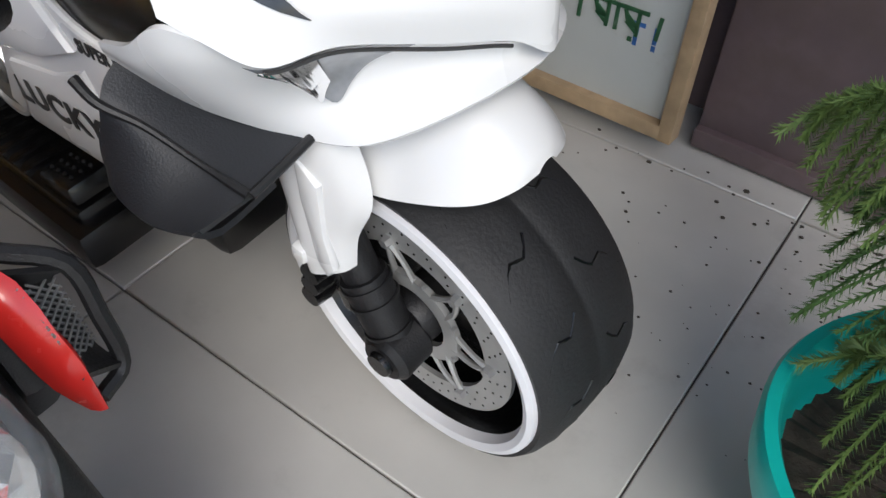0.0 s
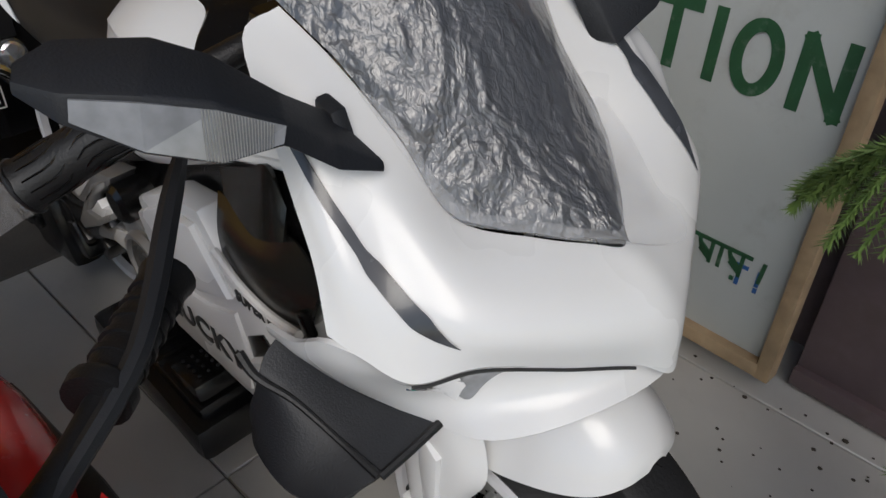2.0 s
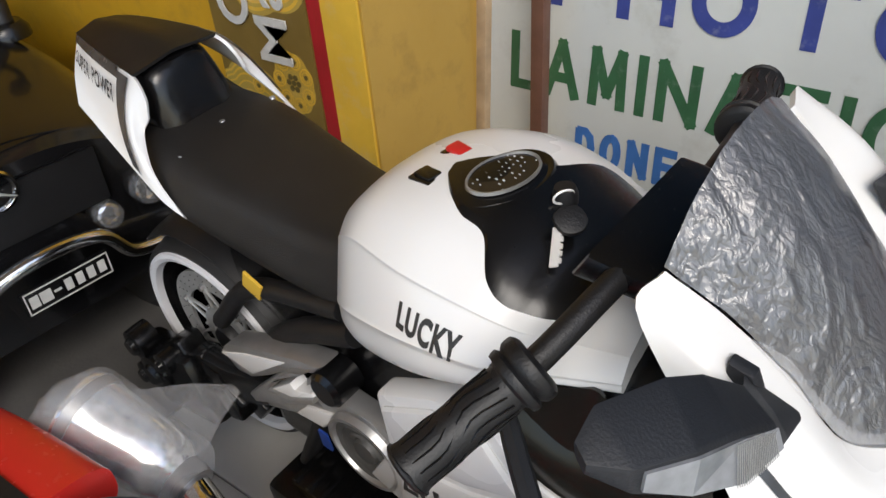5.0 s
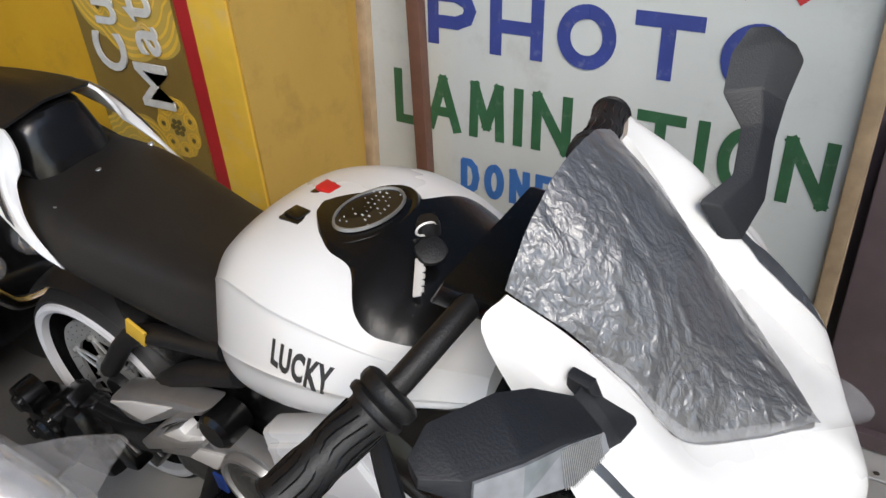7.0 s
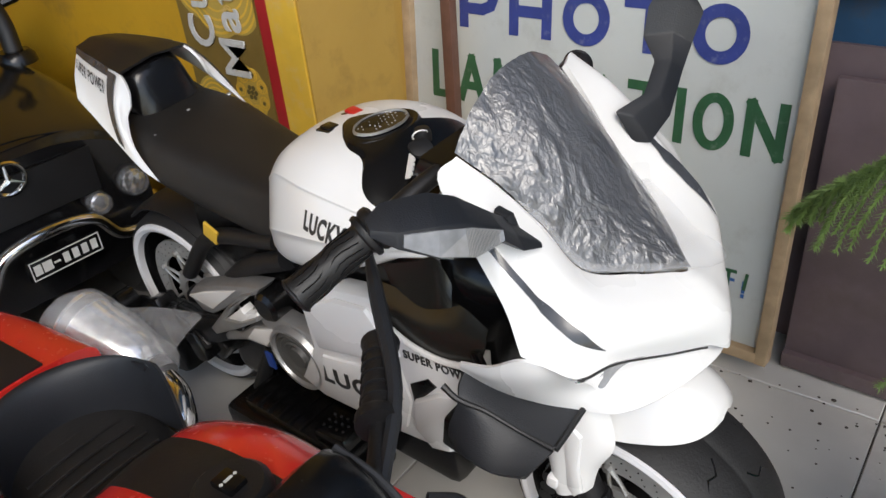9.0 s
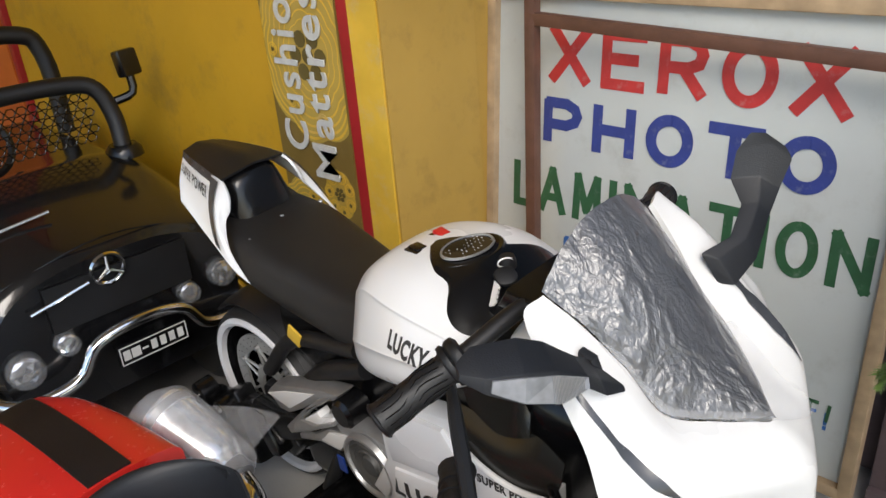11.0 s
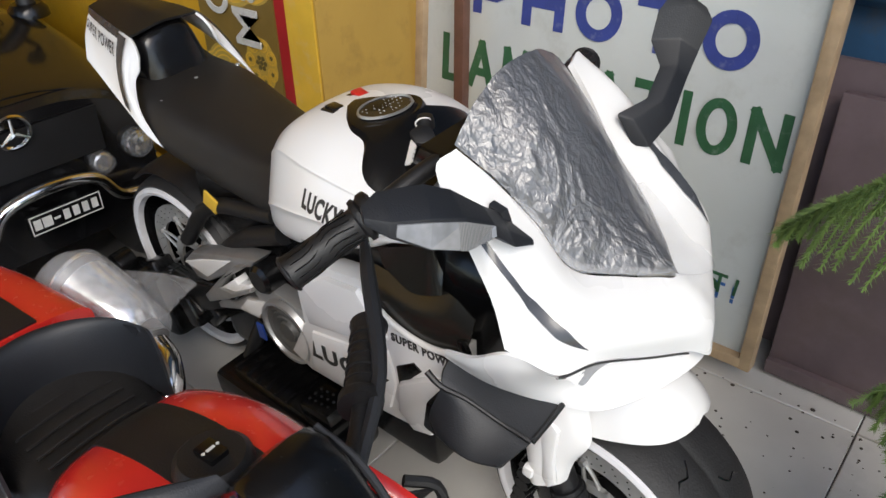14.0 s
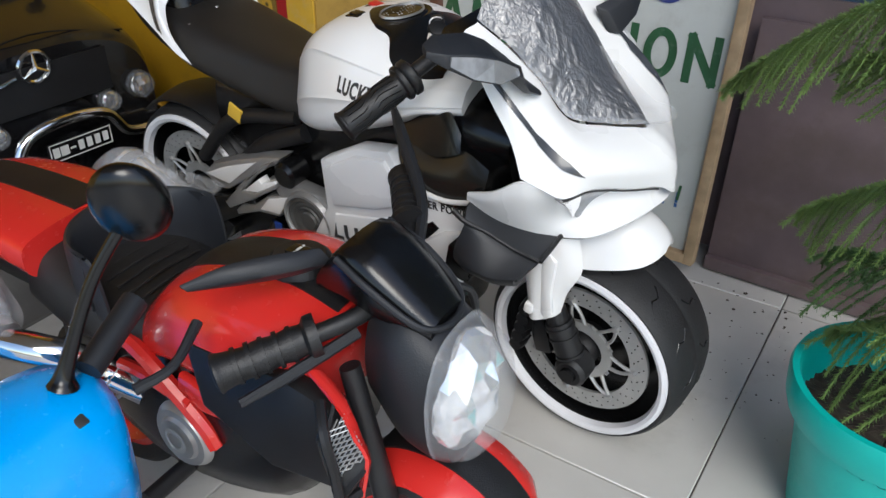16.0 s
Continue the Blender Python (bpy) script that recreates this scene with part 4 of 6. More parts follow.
# dark inner body behind the side openings
CORE = [(-0.33, [(0.0, 0.46), (0.045, 0.455), (0.06, 0.40), (0.05, 0.33), (0.0, 0.31)]),
        (-0.2, [(0.0, 0.47), (0.055, 0.46), (0.07, 0.40), (0.06, 0.28), (0.0, 0.26)]),
        (0.0, [(0.0, 0.49), (0.08, 0.48), (0.088, 0.38), (0.085, 0.22), (0.0, 0.19)]),
        (0.15, [(0.0, 0.55), (0.09, 0.53), (0.096, 0.42), (0.085, 0.24), (0.0, 0.2)]),
        (0.25, [(0.0, 0.56), (0.095, 0.53), (0.10, 0.44), (0.075, 0.30), (0.0, 0.27)]),
        (0.31, [(0.0, 0.55), (0.09, 0.52), (0.09, 0.46), (0.06, 0.40), (0.0, 0.38)])]
core = part("inner_frame", loft(CORE, 4, 4), BLACK, bike, "black plastic inner frame")
for s in (-1, 1):
    part("carbon_panel", grid([[(0.13, 0.108 * s, 0.476), (0.145, 0.124 * s, 0.448), (0.16, 0.130 * s, 0.414)],
                                [(0.2, 0.110 * s, 0.478), (0.205, 0.129 * s, 0.450), (0.215, 0.132 * s, 0.410)],
                                [(0.25, 0.112 * s, 0.492), (0.258, 0.130 * s, 0.452), (0.262, 0.133 * s, 0.412)],
                                [(0.292, 0.118 * s, 0.478), (0.292, 0.130 * s, 0.455), (0.280, 0.134 * s, 0.425)]], 4, 4, 0.003), CARBON, core, "glossy carbon look insert")
    part("flap", grid([[(0.135, 0.104 * s, 0.500), (0.15, 0.112 * s, 0.484)], [(0.190, 0.106 * s, 0.525), (0.196, 0.120 * s, 0.474)], [(0.222, 0.106 * s, 0.540), (0.225, 0.122 * s, 0.482)], [(0.24, 0.106 * s, 0.512), (0.246, 0.118 * s, 0.490)]], 5, 3, 0.004), CARBON, core, "dark glossy cover flap")
    part("catch", box((0.012, 0.008, 0.022), (0.288, 0.134 * s, 0.446), 0.003, (0, -20, 0)), BLACK, core)

# tank
TANK = [(-0.091, [(0.0, 0.545), (0.045, 0.54), (0.06, 0.526), (0.064, 0.519), (0.072, 0.476), (0.073, 0.466), (0.068, 0.44), (0.0, 0.43)]),
        (-0.079, [(0.0, 0.573), (0.052, 0.566), (0.075, 0.547), (0.079, 0.539), (0.095, 0.488), (0.097, 0.476), (0.088, 0.442), (0.0, 0.43)]),
        (-0.03, [(0.0, 0.605), (0.062, 0.599), (0.096, 0.581), (0.102, 0.57), (0.122, 0.518), (0.124, 0.504), (0.108, 0.45), (0.0, 0.44)]),
        (0.04, [(0.0, 0.619), (0.07, 0.611), (0.113, 0.589), (0.119, 0.578), (0.138, 0.537), (0.139, 0.525), (0.122, 0.472), (0.0, 0.45)]),
        (0.1, [(0.0, 0.613), (0.07, 0.602), (0.111, 0.58), (0.117, 0.571), (0.138, 0.544), (0.139, 0.533), (0.128, 0.498), (0.0, 0.46)]),
        (0.145, [(0.0, 0.596), (0.06, 0.586), (0.101, 0.566), (0.107, 0.56), (0.128, 0.542), (0.129, 0.534), (0.122, 0.515), (0.0, 0.48)]),
        (0.175, [(0.0, 0.586), (0.055, 0.578), (0.091, 0.562), (0.097, 0.558), (0.114, 0.544), (0.115, 0.538), (0.105, 0.525), (0.0, 0.5)]),
        (0.235, [(0.0, 0.59), (0.05, 0.582), (0.08, 0.566), (0.085, 0.562), (0.094, 0.548), (0.095, 0.544), (0.085, 0.53), (0.0, 0.51)])]


def console_edges(u):
    near = np.interp(u, [0.020, 0.024, 0.041, 0.065, 0.088, 0.097, 0.107, 0.117, 0.132, 0.154, 0.20], [-0.010, -0.024, -0.043, -0.060, -0.062, -0.069, -0.088, -0.098, -0.100, -0.092, -0.072])
    far = np.interp(u, [0.020, 0.030, 0.05, 0.071, 0.092, 0.101, 0.111, 0.12, 0.14, 0.154, 0.20], [-0.006, 0.006, 0.023, 0.037, 0.040, 0.055, 0.088, 0.097, 0.096, 0.088, 0.072])
    return float(near), float(far)


whole = loft(TANK, 26, 24)
from mathutils.bvhtree import BVHTree as Tree
skin = Tree.FromBMesh(whole)
rows = []
for i in range(49):
    u = 0.0202 + 0.1698 * i / 48
    # soft corners along the edge
    e = [console_edges(u + d) for d in (-0.005, 0.0, 0.005)] if 2 < i < 46 else [console_edges(u)]
    n0, n1 = sum(x[0] for x in e) / len(e), sum(x[1] for x in e) / len(e)
    row = []
    for k in range(21):
        v = n0 + (n1 - n0) * k / 20
        hit = skin.ray_cast(Vector((u, v, 0.8)), Vector((0, 0, -1)))[0]
        row.append((u, v, (hit.z if hit else 0.58) + (0.0025 if 0 < k < 20 else -0.001)))
    rows.append(row)
tank = part("tank", whole, WHITE, bike, "glossy white tank cover")
con = part("console", grid(rows, 1, 1), BLACK, tank, "glossy black console")
DIAL = pose(0.068, -0.001, 0.6165, 0, 2, -14) @ Matrix.Diagonal((0.64, 1.0, 1.0, 1.0)) @ pose(0, 0, 0, 90, 0, 0)
part("dial_rim", lathe([(0.038, -0.004), (0.046, 0.0), (0.05, 0.0), (0.054, -0.006)], 44, m=DIAL), BLACK, con, "raised black dial surround")
part("dial_ring", lathe([(0.0345, 0.0), (0.0355, 0.003), (0.037, 0.003), (0.038, 0.0)], 40, m=Matrix.Translation((0, 0, 0.003)) @ DIAL), SILVER, con, "thin chrome ring round the dials")
part("dial_face", lathe([(0.0, 0.001), (0.035, 0.001), (0.035, -0.002)], 36, m=Matrix.Translation((0, 0, 0.003)) @ DIAL), GLASSY, con)
bm = bmesh.new()
random.seed(3)
for i in range(5):
    for j in range(9):
        h = random.uniform(0.0010, 0.0028)
        if random.random() < 0.3:
            continue
        box((0.0006 + (j % 3) * 0.0004, h, 0.0006), (0.055 + i * 0.0065, -0.027 + j * 0.0062 + i * 0.0016, 0.6213 - i * 0.0003), 0, (0, 2, 76), bm)
part("dial_marks", bm, PALE, con, "pale dial marks", smooth=False)
for s, mt, lb in ((-1, BLACK, "black rocker switch"), (1, REDSW, "red rocker switch")):
    sw = part("switch", box((0.03, 0.024, 0.008), (0.004, 0.0225 * s - 0.0045, 0.6095), 0.002, (0, -7, -10)), BLACK, tank, lb)
    part("rocker", box((0.022, 0.016, 0.006), (0.004, 0.0225 * s - 0.0045, 0.6135), 0.002, (0, 4 * s, -10)), mt, sw)
lock = part("ignition_lock", lathe([(0.0, 0.006), (0.009, 0.006), (0.011, 0.0), (0.011, -0.01)], 20, m=pose(0.122, 0.010, 0.612, 90, 0, 0)), MATT, tank)
kb = slab([(0.0, 0.012), (0.012, 0.008), (0.014, -0.006), (0.004, -0.014), (-0.01, -0.01), (-0.012, 0.006)], -0.003, 0.003, 0.002, smooth_n=3)
bmesh.ops.transform(kb, matrix=pose(0.147, -0.024, 0.616, -62, 0, 62), verts=kb.verts)
key = part("key", kb, MATT, lock, "black headed key hanging in the lock")
blade = bmesh.new()
box((0.034, 0.008, 0.0022), (0.0, 0, 0), 0.0008, bm=blade)
for i in range(5):
    box((0.004, 0.003, 0.002), (-0.012 + i * 0.006, 0.0045, 0), 0, bm=blade)
bmesh.ops.transform(blade, matrix=pose(0.148, -0.045, 0.6035, 25, 28, -64), verts=blade.verts)
part("blade", blade, STEEL, key, "nickel plated key blade")
ringm = tube([(0.126 + 0.005 * math.cos(a), 0.002 + 0.008 * math.cos(a), 0.614 + 0.006 * math.sin(a)) for a in [2 * math.pi * i / 12 for i in range(13)]], 0.0011, 6, 2)
part("key_ring", ringm, STEEL, key)
# tank side crease and name
drape("LUCKY", 0.027, 0.064, 0.050, 0.545, -0.12, tank, tank, INK, 0.0009)

# seat and tail
SEAT = [(-0.47, [(0.0, 0.60), (0.03, 0.595), (0.045, 0.57), (0.045, 0.54), (0.0, 0.53)]),
        (-0.42, [(0.0, 0.572), (0.05, 0.568), (0.074, 0.55), (0.075, 0.52), (0.0, 0.51)]),
        (-0.34, [(0.0, 0.556), (0.068, 0.550), (0.094, 0.528), (0.095, 0.49), (0.0, 0.48)]),
        (-0.25, [(0.0, 0.535), (0.066, 0.53), (0.088, 0.505), (0.09, 0.465), (0.0, 0.455)]),
        (-0.16, [(0.0, 0.520), (0.058, 0.514), (0.078, 0.488), (0.083, 0.445), (0.0, 0.435)]),
        (-0.09, [(0.0, 0.522), (0.055, 0.516), (0.072, 0.488), (0.078, 0.435), (0.0, 0.43)])]
seat = part("seat", loft(SEAT, 5, 5), LEATHER, bike, "black vinyl seat")
for u, v, z in ((-0.345, -0.068, 0.549), (-0.355, 0.08, 0.549), (-0.352, 0.0, 0.5575)):
    part("screw", lathe([(0.0, 0.0012), (0.0035, 0.001), (0.0045, -0.001)], 12, m=pose(u, v, z, 90, 0, 0)), SILVER, seat)
HUMP = [(-0.50, [(0.0, 0.630), (0.05, 0.625), (0.060, 0.60), (0.06, 0.57), (0.0, 0.56)]),
        (-0.44, [(0.0, 0.634), (0.044, 0.630), (0.056, 0.598), (0.060, 0.565), (0.0, 0.56)]),
        (-0.404, [(0.0, 0.628), (0.036, 0.622), (0.050, 0.59), (0.052, 0.56), (0.0, 0.55)]),
        (-0.392, [(0.0, 0.600), (0.030, 0.596), (0.045, 0.575), (0.046, 0.555), (0.0, 0.545)]),
        (-0.380, [(0.0, 0.562), (0.024, 0.562), (0.030, 0.560), (0.034, 0.552), (0.0, 0.54)])]
part("back_bump", loft(HUMP, 2, 3), BLACK, seat, "raised glossy black back stop")
for s in (-1, 1):
    tail = [[(-0.571, 0.028 * s, 0.640), (-0.548, 0.050 * s, 0.628), (-0.520, 0.074 * s, 0.614), (-0.486, 0.097 * s, 0.596)],
            [(-0.520, 0.040 * s, 0.640), (-0.492, 0.066 * s, 0.620), (-0.466, 0.086 * s, 0.596), (-0.436, 0.103 * s, 0.568)],
            [(-0.455, 0.052 * s, 0.637), (-0.434, 0.076 * s, 0.612), (-0.416, 0.093 * s, 0.580), (-0.392, 0.107 * s, 0.542)],
            [(-0.402, 0.060 * s, 0.632), (-0.398, 0.080 * s, 0.606), (-0.388, 0.097 * s, 0.570), (-0.362, 0.109 * s, 0.522)],
            [(-0.382, 0.066 * s, 0.612), (-0.390, 0.080 * s, 0.590), (-0.376, 0.097 * s, 0.555), (-0.340, 0.109 * s, 0.508)],
            [(-0.380, 0.072 * s, 0.590), (-0.384, 0.082 * s, 0.572), (-0.362, 0.098 * s, 0.536), (-0.314, 0.106 * s, 0.496)]]
    tp = part("tail_panel", grid(tail, 4, 4, 0.004), WHITE, bike, "white tail side panel")
    g = crom(np.array(tail), 8)

    def tail_at(a, b):
        p = crom(g[int(round(a * 8))], 8)[int(round(b * 8))]
        return (p[0], p[1] + 0.003 * s, p[2] + 0.002)
    part("stripe", grid([[tail_at(a, b) for a in (2.35, 2.6, 2.85)] for b in (0.1, 0.8, 1.5, 2.2, 2.8)], 3, 2), STRIPE, tp, "dark stripe sticker")
    part("stripe", grid([[tail_at(a, b) for b in (0.05, 0.2, 0.35)] for a in (0.1, 0.8, 1.5, 2.4)], 3, 2), STRIPE, tp, "dark edge stripe")
    if s < 0:
        t = words("SUPER POWER", 0.02, INK, tp, Matrix.Identity(4), bold=0.0004, width=1.0, depth=0.0003)
        for v in t.data.vertices:
            a, b = 0.25 + 1.95 * v.co.x, 1.15 - v.co.y * 36
            c0 = crom(np.array(tail), 40)[int(round(a * 40))]
            p = crom(c0, 40)[min(119, max(0, int(round(b * 40))))]
            v.co = (p[0], p[1] - 0.0032, p[2] + 0.0022)
top = [[(-0.572, 0.030 * k, 0.641 + 0.006 * (1 - abs(k))) for k in (-1, -0.5, 0, 0.5, 1)], [(-0.52, 0.042 * k, 0.642 + 0.010 * (1 - abs(k))) for k in (-1, -0.5, 0, 0.5, 1)], [(-0.455, 0.054 * k, 0.639 + 0.012 * (1 - abs(k))) for k in (-1, -0.5, 0, 0.5, 1)], [(-0.404, 0.060 * k, 0.634 + 0.006 * (1 - abs(k))) for k in (-1, -0.5, 0, 0.5, 1)]]
part("tail_top", grid(top, 4, 4, 0.004), MATT, bike, "black tail top")
part("tail_belly", loft([(-0.58, [(0.0, 0.63), (0.022, 0.62), (0.022, 0.535), (0.0, 0.525)]), (-0.5, [(0.0, 0.62), (0.05, 0.60), (0.05, 0.51), (0.0, 0.5)]), (-0.38, [(0.0, 0.54), (0.085, 0.53), (0.08, 0.49), (0.0, 0.47)]), (-0.2, [(0.0, 0.47), (0.07, 0.462), (0.068, 0.44), (0.0, 0.43)])], 4, 4), MATT, bike, "black under tail")
# rear mudguard, frame tubes, drive box
rg = []
for ang in (15, 45, 75, 105, 130):
    rg.append([(UR + 0.01 + (0.195 - 0.012 * abs(k) ** 2) * math.cos(radians(ang)), 0.06 * k, 0.182 + 0.012 + (0.195 - 0.012 * abs(k) ** 2) * math.sin(radians(ang))) for k in (-1, -0.6, 0, 0.6, 1)])
part("rear_mudguard", grid(rg, 4, 4, 0.004), MATT, bike, "black rear mudguard")
for s in (-1, 1):
    part("frame_tube", tube([(-0.08, 0.085 * s, 0.42), (-0.2, 0.088 * s, 0.36), (-0.36, 0.086 * s, 0.21), (-0.45, 0.086 * s, 0.165)], 0.016, 10, 5), MATT, bike)
    part("frame_tube", tube([(-0.1, 0.08 * s, 0.44), (-0.26, 0.085 * s, 0.40), (-0.36, 0.09 * s, 0.30)], 0.013, 10, 5), MATT, bike)
    random.seed(11)
    for i in range(9):
        gb = box((random.uniform(0.03, 0.06), random.uniform(0.03, 0.05), random.uniform(0.03, 0.06)), (-0.48 + 0.02 * i + random.uniform(-0.015, 0.015), (0.095 + random.uniform(-0.01, 0.015)) * s, 0.165 + random.uniform(-0.035, 0.05)), 0.006, (0, random.uniform(-40, 40), 0))
        part("gear_cover", gb, BLACK, bike)
    db = part("drive_box", box((0.17, 0.055, 0.13), (-0.515, 0.108 * s, 0.115), 0.018, (0, -14, 0)), BLACK, bike, "black rear drive housing")
    for u, z, r in ((-0.575, 0.175, 0.026), (-0.545, 0.13, 0.034), (-0.585, 0.105, 0.022), (-0.50, 0.175, 0.020)):
        part("hub_cap", lathe([(0.0, 0.022), (r * 0.5, 0.022), (r * 0.62, 0.016), (r, 0.014), (r * 1.05, 0.0), (r * 1.05, -0.02)], 20, m=pose(u, 0.128 * s, z, 180 if s < 0 else 0, 0, 0)), BLACK, db)
    part("swing_arm", slab([(-0.44, 0.215), (-0.36, 0.225), (-0.22, 0.275), (-0.20, 0.245), (-0.34, 0.165), (-0.45, 0.125)], 0.082 * s, 0.118 * s, 0.010), BLACK, bike, "black swing arm")
    pg = part("foot_rest", slab([(-0.326, 0.292), (-0.298, 0.318), (-0.231, 0.346), (-0.15, 0.374), (-0.105, 0.386), (-0.125, 0.364), (-0.172, 0.340), (-0.225, 0.300), (-0.269, 0.271), (-0.297, 0.267)], 0.090 * s, 0.125 * s, 0.008), SILVER, bike, "grey and white foot rest")
    part("white_insert", slab([(-0.318, 0.294), (-0.261, 0.323), (-0.172, 0.358), (-0.256, 0.290)], 0.120 * s, 0.1275 * s, 0.001), WHITE, pg, "white inset")
    part("loop", slab([(-0.272, 0.250), (-0.214, 0.308), (-0.160, 0.356), (-0.125, 0.374), (-0.146, 0.355), (-0.187, 0.324), (-0.219, 0.290), (-0.186, 0.294), (-0.128, 0.330), (-0.128, 0.322), (-0.197, 0.277), (-0.263, 0.239)], 0.112 * s, 0.134 * s, 0.005), SILVER, pg, "grey loop bracket")
    part("white_insert", slab([(-0.217, 0.289), (-0.172, 0.326), (-0.166, 0.318), (-0.132, 0.334), (-0.130, 0.328), (-0.177, 0.298)], 0.108 * s, 0.129 * s, 0.001), WHITE, pg, "white inset")
    part("end_cap", lathe([(0.0, 0.012), (0.018, 0.012), (0.024, 0.006), (0.024, -0.03)], 24, m=pose(-0.108, 0.118 * s, 0.350, 180 if s < 0 else 0, 0, 0)), BLACK, pg)
    lk = part("link_arm", slab([(-0.264, 0.229), (-0.239, 0.252), (-0.209, 0.257), (-0.164, 0.292), (-0.10, 0.312), (-0.127, 0.272), (-0.146, 0.252), (-0.198, 0.245), (-0.262, 0.217)], 0.092 * s, 0.121 * s, 0.006), SILVER, bike, "grey link arm")
    part("white_insert", slab([(-0.190, 0.256), (-0.161, 0.288), (-0.102, 0.308), (-0.141, 0.262)], 0.116 * s, 0.1235 * s, 0.001), WHITE, lk, "white inset")
    part("arm", tube([(-0.16, 0.10 * s, 0.29), (-0.12, 0.10 * s, 0.25), (-0.06, 0.098 * s, 0.235)], 0.014, 10, 4), MATT, bike)
    # foot board with a studded pedal
    fb = box((0.29, 0.10, 0.055), (-0.10, 0.125 * s, 0.10), 0.014)
    box((0.24, 0.075, 0.03), (-0.09, 0.12 * s, 0.130), 0.01, bm=fb)
    board = part("foot_board", fb, BLACK, bike, "black foot board with ribs")
    for i in range(6):
        part("rib", box((0.008, 0.07, 0.006), (-0.20 + i * 0.025, 0.12 * s, 0.146), 0.002), BLACK, board)
    pd = part("pedal", box((0.07, 0.055, 0.026), (-0.01, 0.125 * s, 0.154), 0.008, (0, -10, 0)), BLACK, board)
    st = bmesh.new()
    for i in range(4):
        for j in range(3):
            lathe([(0.0, 0.003), (0.002, 0.002), (0.0025, 0.0)], 6, st, pose(-0.034 + i * 0.014, (0.113 + j * 0.012) * s, 0.164 + i * 0.0025, 90, 0, 0))
    part("studs", st, GREYB, pd)
    # stabiliser leg down to the floor
    part("stand_leg", tube([(-0.2, 0.08 * s, 0.2), (-0.23, 0.12 * s, 0.1), (-0.235, 0.13 * s, 0.006)], [0.014, 0.012, 0.016], 10, 4), MATT, bike)
part("belly", box((0.5, 0.16, 0.12), (-0.08, 0, 0.15), 0.02), BLACK, bike)
part("tape_tag", slab([(-0.165, 0.235), (-0.15, 0.235), (-0.148, 0.205), (-0.165, 0.205)], -0.118, -0.115, 0), BLUETAPE, bike, "blue tape tag")
part("tape_tag", box((0.03, 0.004, 0.028), (-0.24, -0.095, 0.42), 0.001, (0, 25, 0)), YELLOW2, bike, "yellow label")

# handlebars
bar = part("handlebar", tube([(0.168, -0.245, 0.570), (0.205, -0.17, 0.61), (0.222, -0.09, 0.632), (0.225, 0.0, 0.628), (0.222, 0.09, 0.632), (0.205, 0.17, 0.612), (0.186, 0.255, 0.606)], 0.010, 12, 5), MATT, bike, "black handlebar")
part("clamp", slab([(0.185, 0.62), (0.25, 0.62), (0.255, 0.64), (0.2, 0.645)], -0.085, 0.06, 0.006), BLACK, bar)
lathe_bm = bmesh.new()
for s, a, b in ((-1, (0.165, -0.252, 0.567), (0.208, -0.158, 0.612)), (1, (0.184, 0.262, 0.606), (0.206, 0.160, 0.612))):
    A, B = np.array(a), np.array(b)
    prof = []
    for f, r in ((0, 0.017), (0.02, 0.0205), (0.05, 0.0205), (0.07, 0.0185), (0.5, 0.0175), (0.78, 0.0175), (0.8, 0.023), (0.85, 0.024), (0.87, 0.021), (0.9, 0.024), (0.97, 0.024), (1.0, 0.018)):
        prof.append((*(A + (B - A) * f), r))
    q = np.array(prof)
    g = part("grip", tube(q[:, :3], q[:, 3], 20, 2), MATT, bar, "ribbed black rubber grip")
    bm = bmesh.new()
    d = (B - A) / np.linalg.norm(B - A)
    n1 = np.cross(d, (0, 0, 1)); n1 /= np.linalg.norm(n1)
    n2 = np.cross(d, n1)
    for i in range(14):
        th = 2 * math.pi * i / 14
        pts = []
        for f in (0.10, 0.3, 0.5, 0.74):
            tt = th + 0.5 * math.sin(f * 8)
            pts.append(A + (B - A) * f + (n1 * math.cos(tt) + n2 * math.sin(tt)) * 0.0178)
        tube(pts, 0.0008, 5, 3, bm)
    part("ribs", bm, BLACK, g)
# mirrors: near one folded over the side, far one upright
near_m = [[(0.351, -0.098, 0.602), (0.356, -0.099, 0.599), (0.358, -0.101, 0.595), (0.352, -0.101, 0.594)],
          [(0.322, -0.108, 0.624), (0.348, -0.126, 0.622), (0.360, -0.132, 0.612), (0.345, -0.122, 0.603)],
          [(0.334, -0.145, 0.656), (0.357, -0.158, 0.653), (0.365, -0.165, 0.645), (0.341, -0.153, 0.632)],
          [(0.322, -0.173, 0.684), (0.350, -0.189, 0.673), (0.357, -0.195, 0.644), (0.326, -0.180, 0.646)],
          [(0.313, -0.196, 0.698), (0.342, -0.220, 0.686), (0.342, -0.225, 0.657), (0.315, -0.205, 0.661)],
          [(0.296, -0.235, 0.705), (0.326, -0.249, 0.693), (0.326, -0.252, 0.678), (0.300, -0.236, 0.677)],
          [(0.298, -0.255, 0.701), (0.308, -0.261, 0.697), (0.308, -0.262, 0.690), (0.299, -0.256, 0.692)]]


def faceted(rows):
    """A closed angular body with softly broken edges."""
    bm = grid([r + [r[0]] for r in rows], 1, 1)
    bmesh.ops.holes_fill(bm, edges=bm.edges[:], sides=0)
    bmesh.ops.bevel(bm, geom=[e for e in bm.edges if e.calc_length() > 0.012], offset=0.0022, segments=2, affect="EDGES", profile=0.6)
    return bm


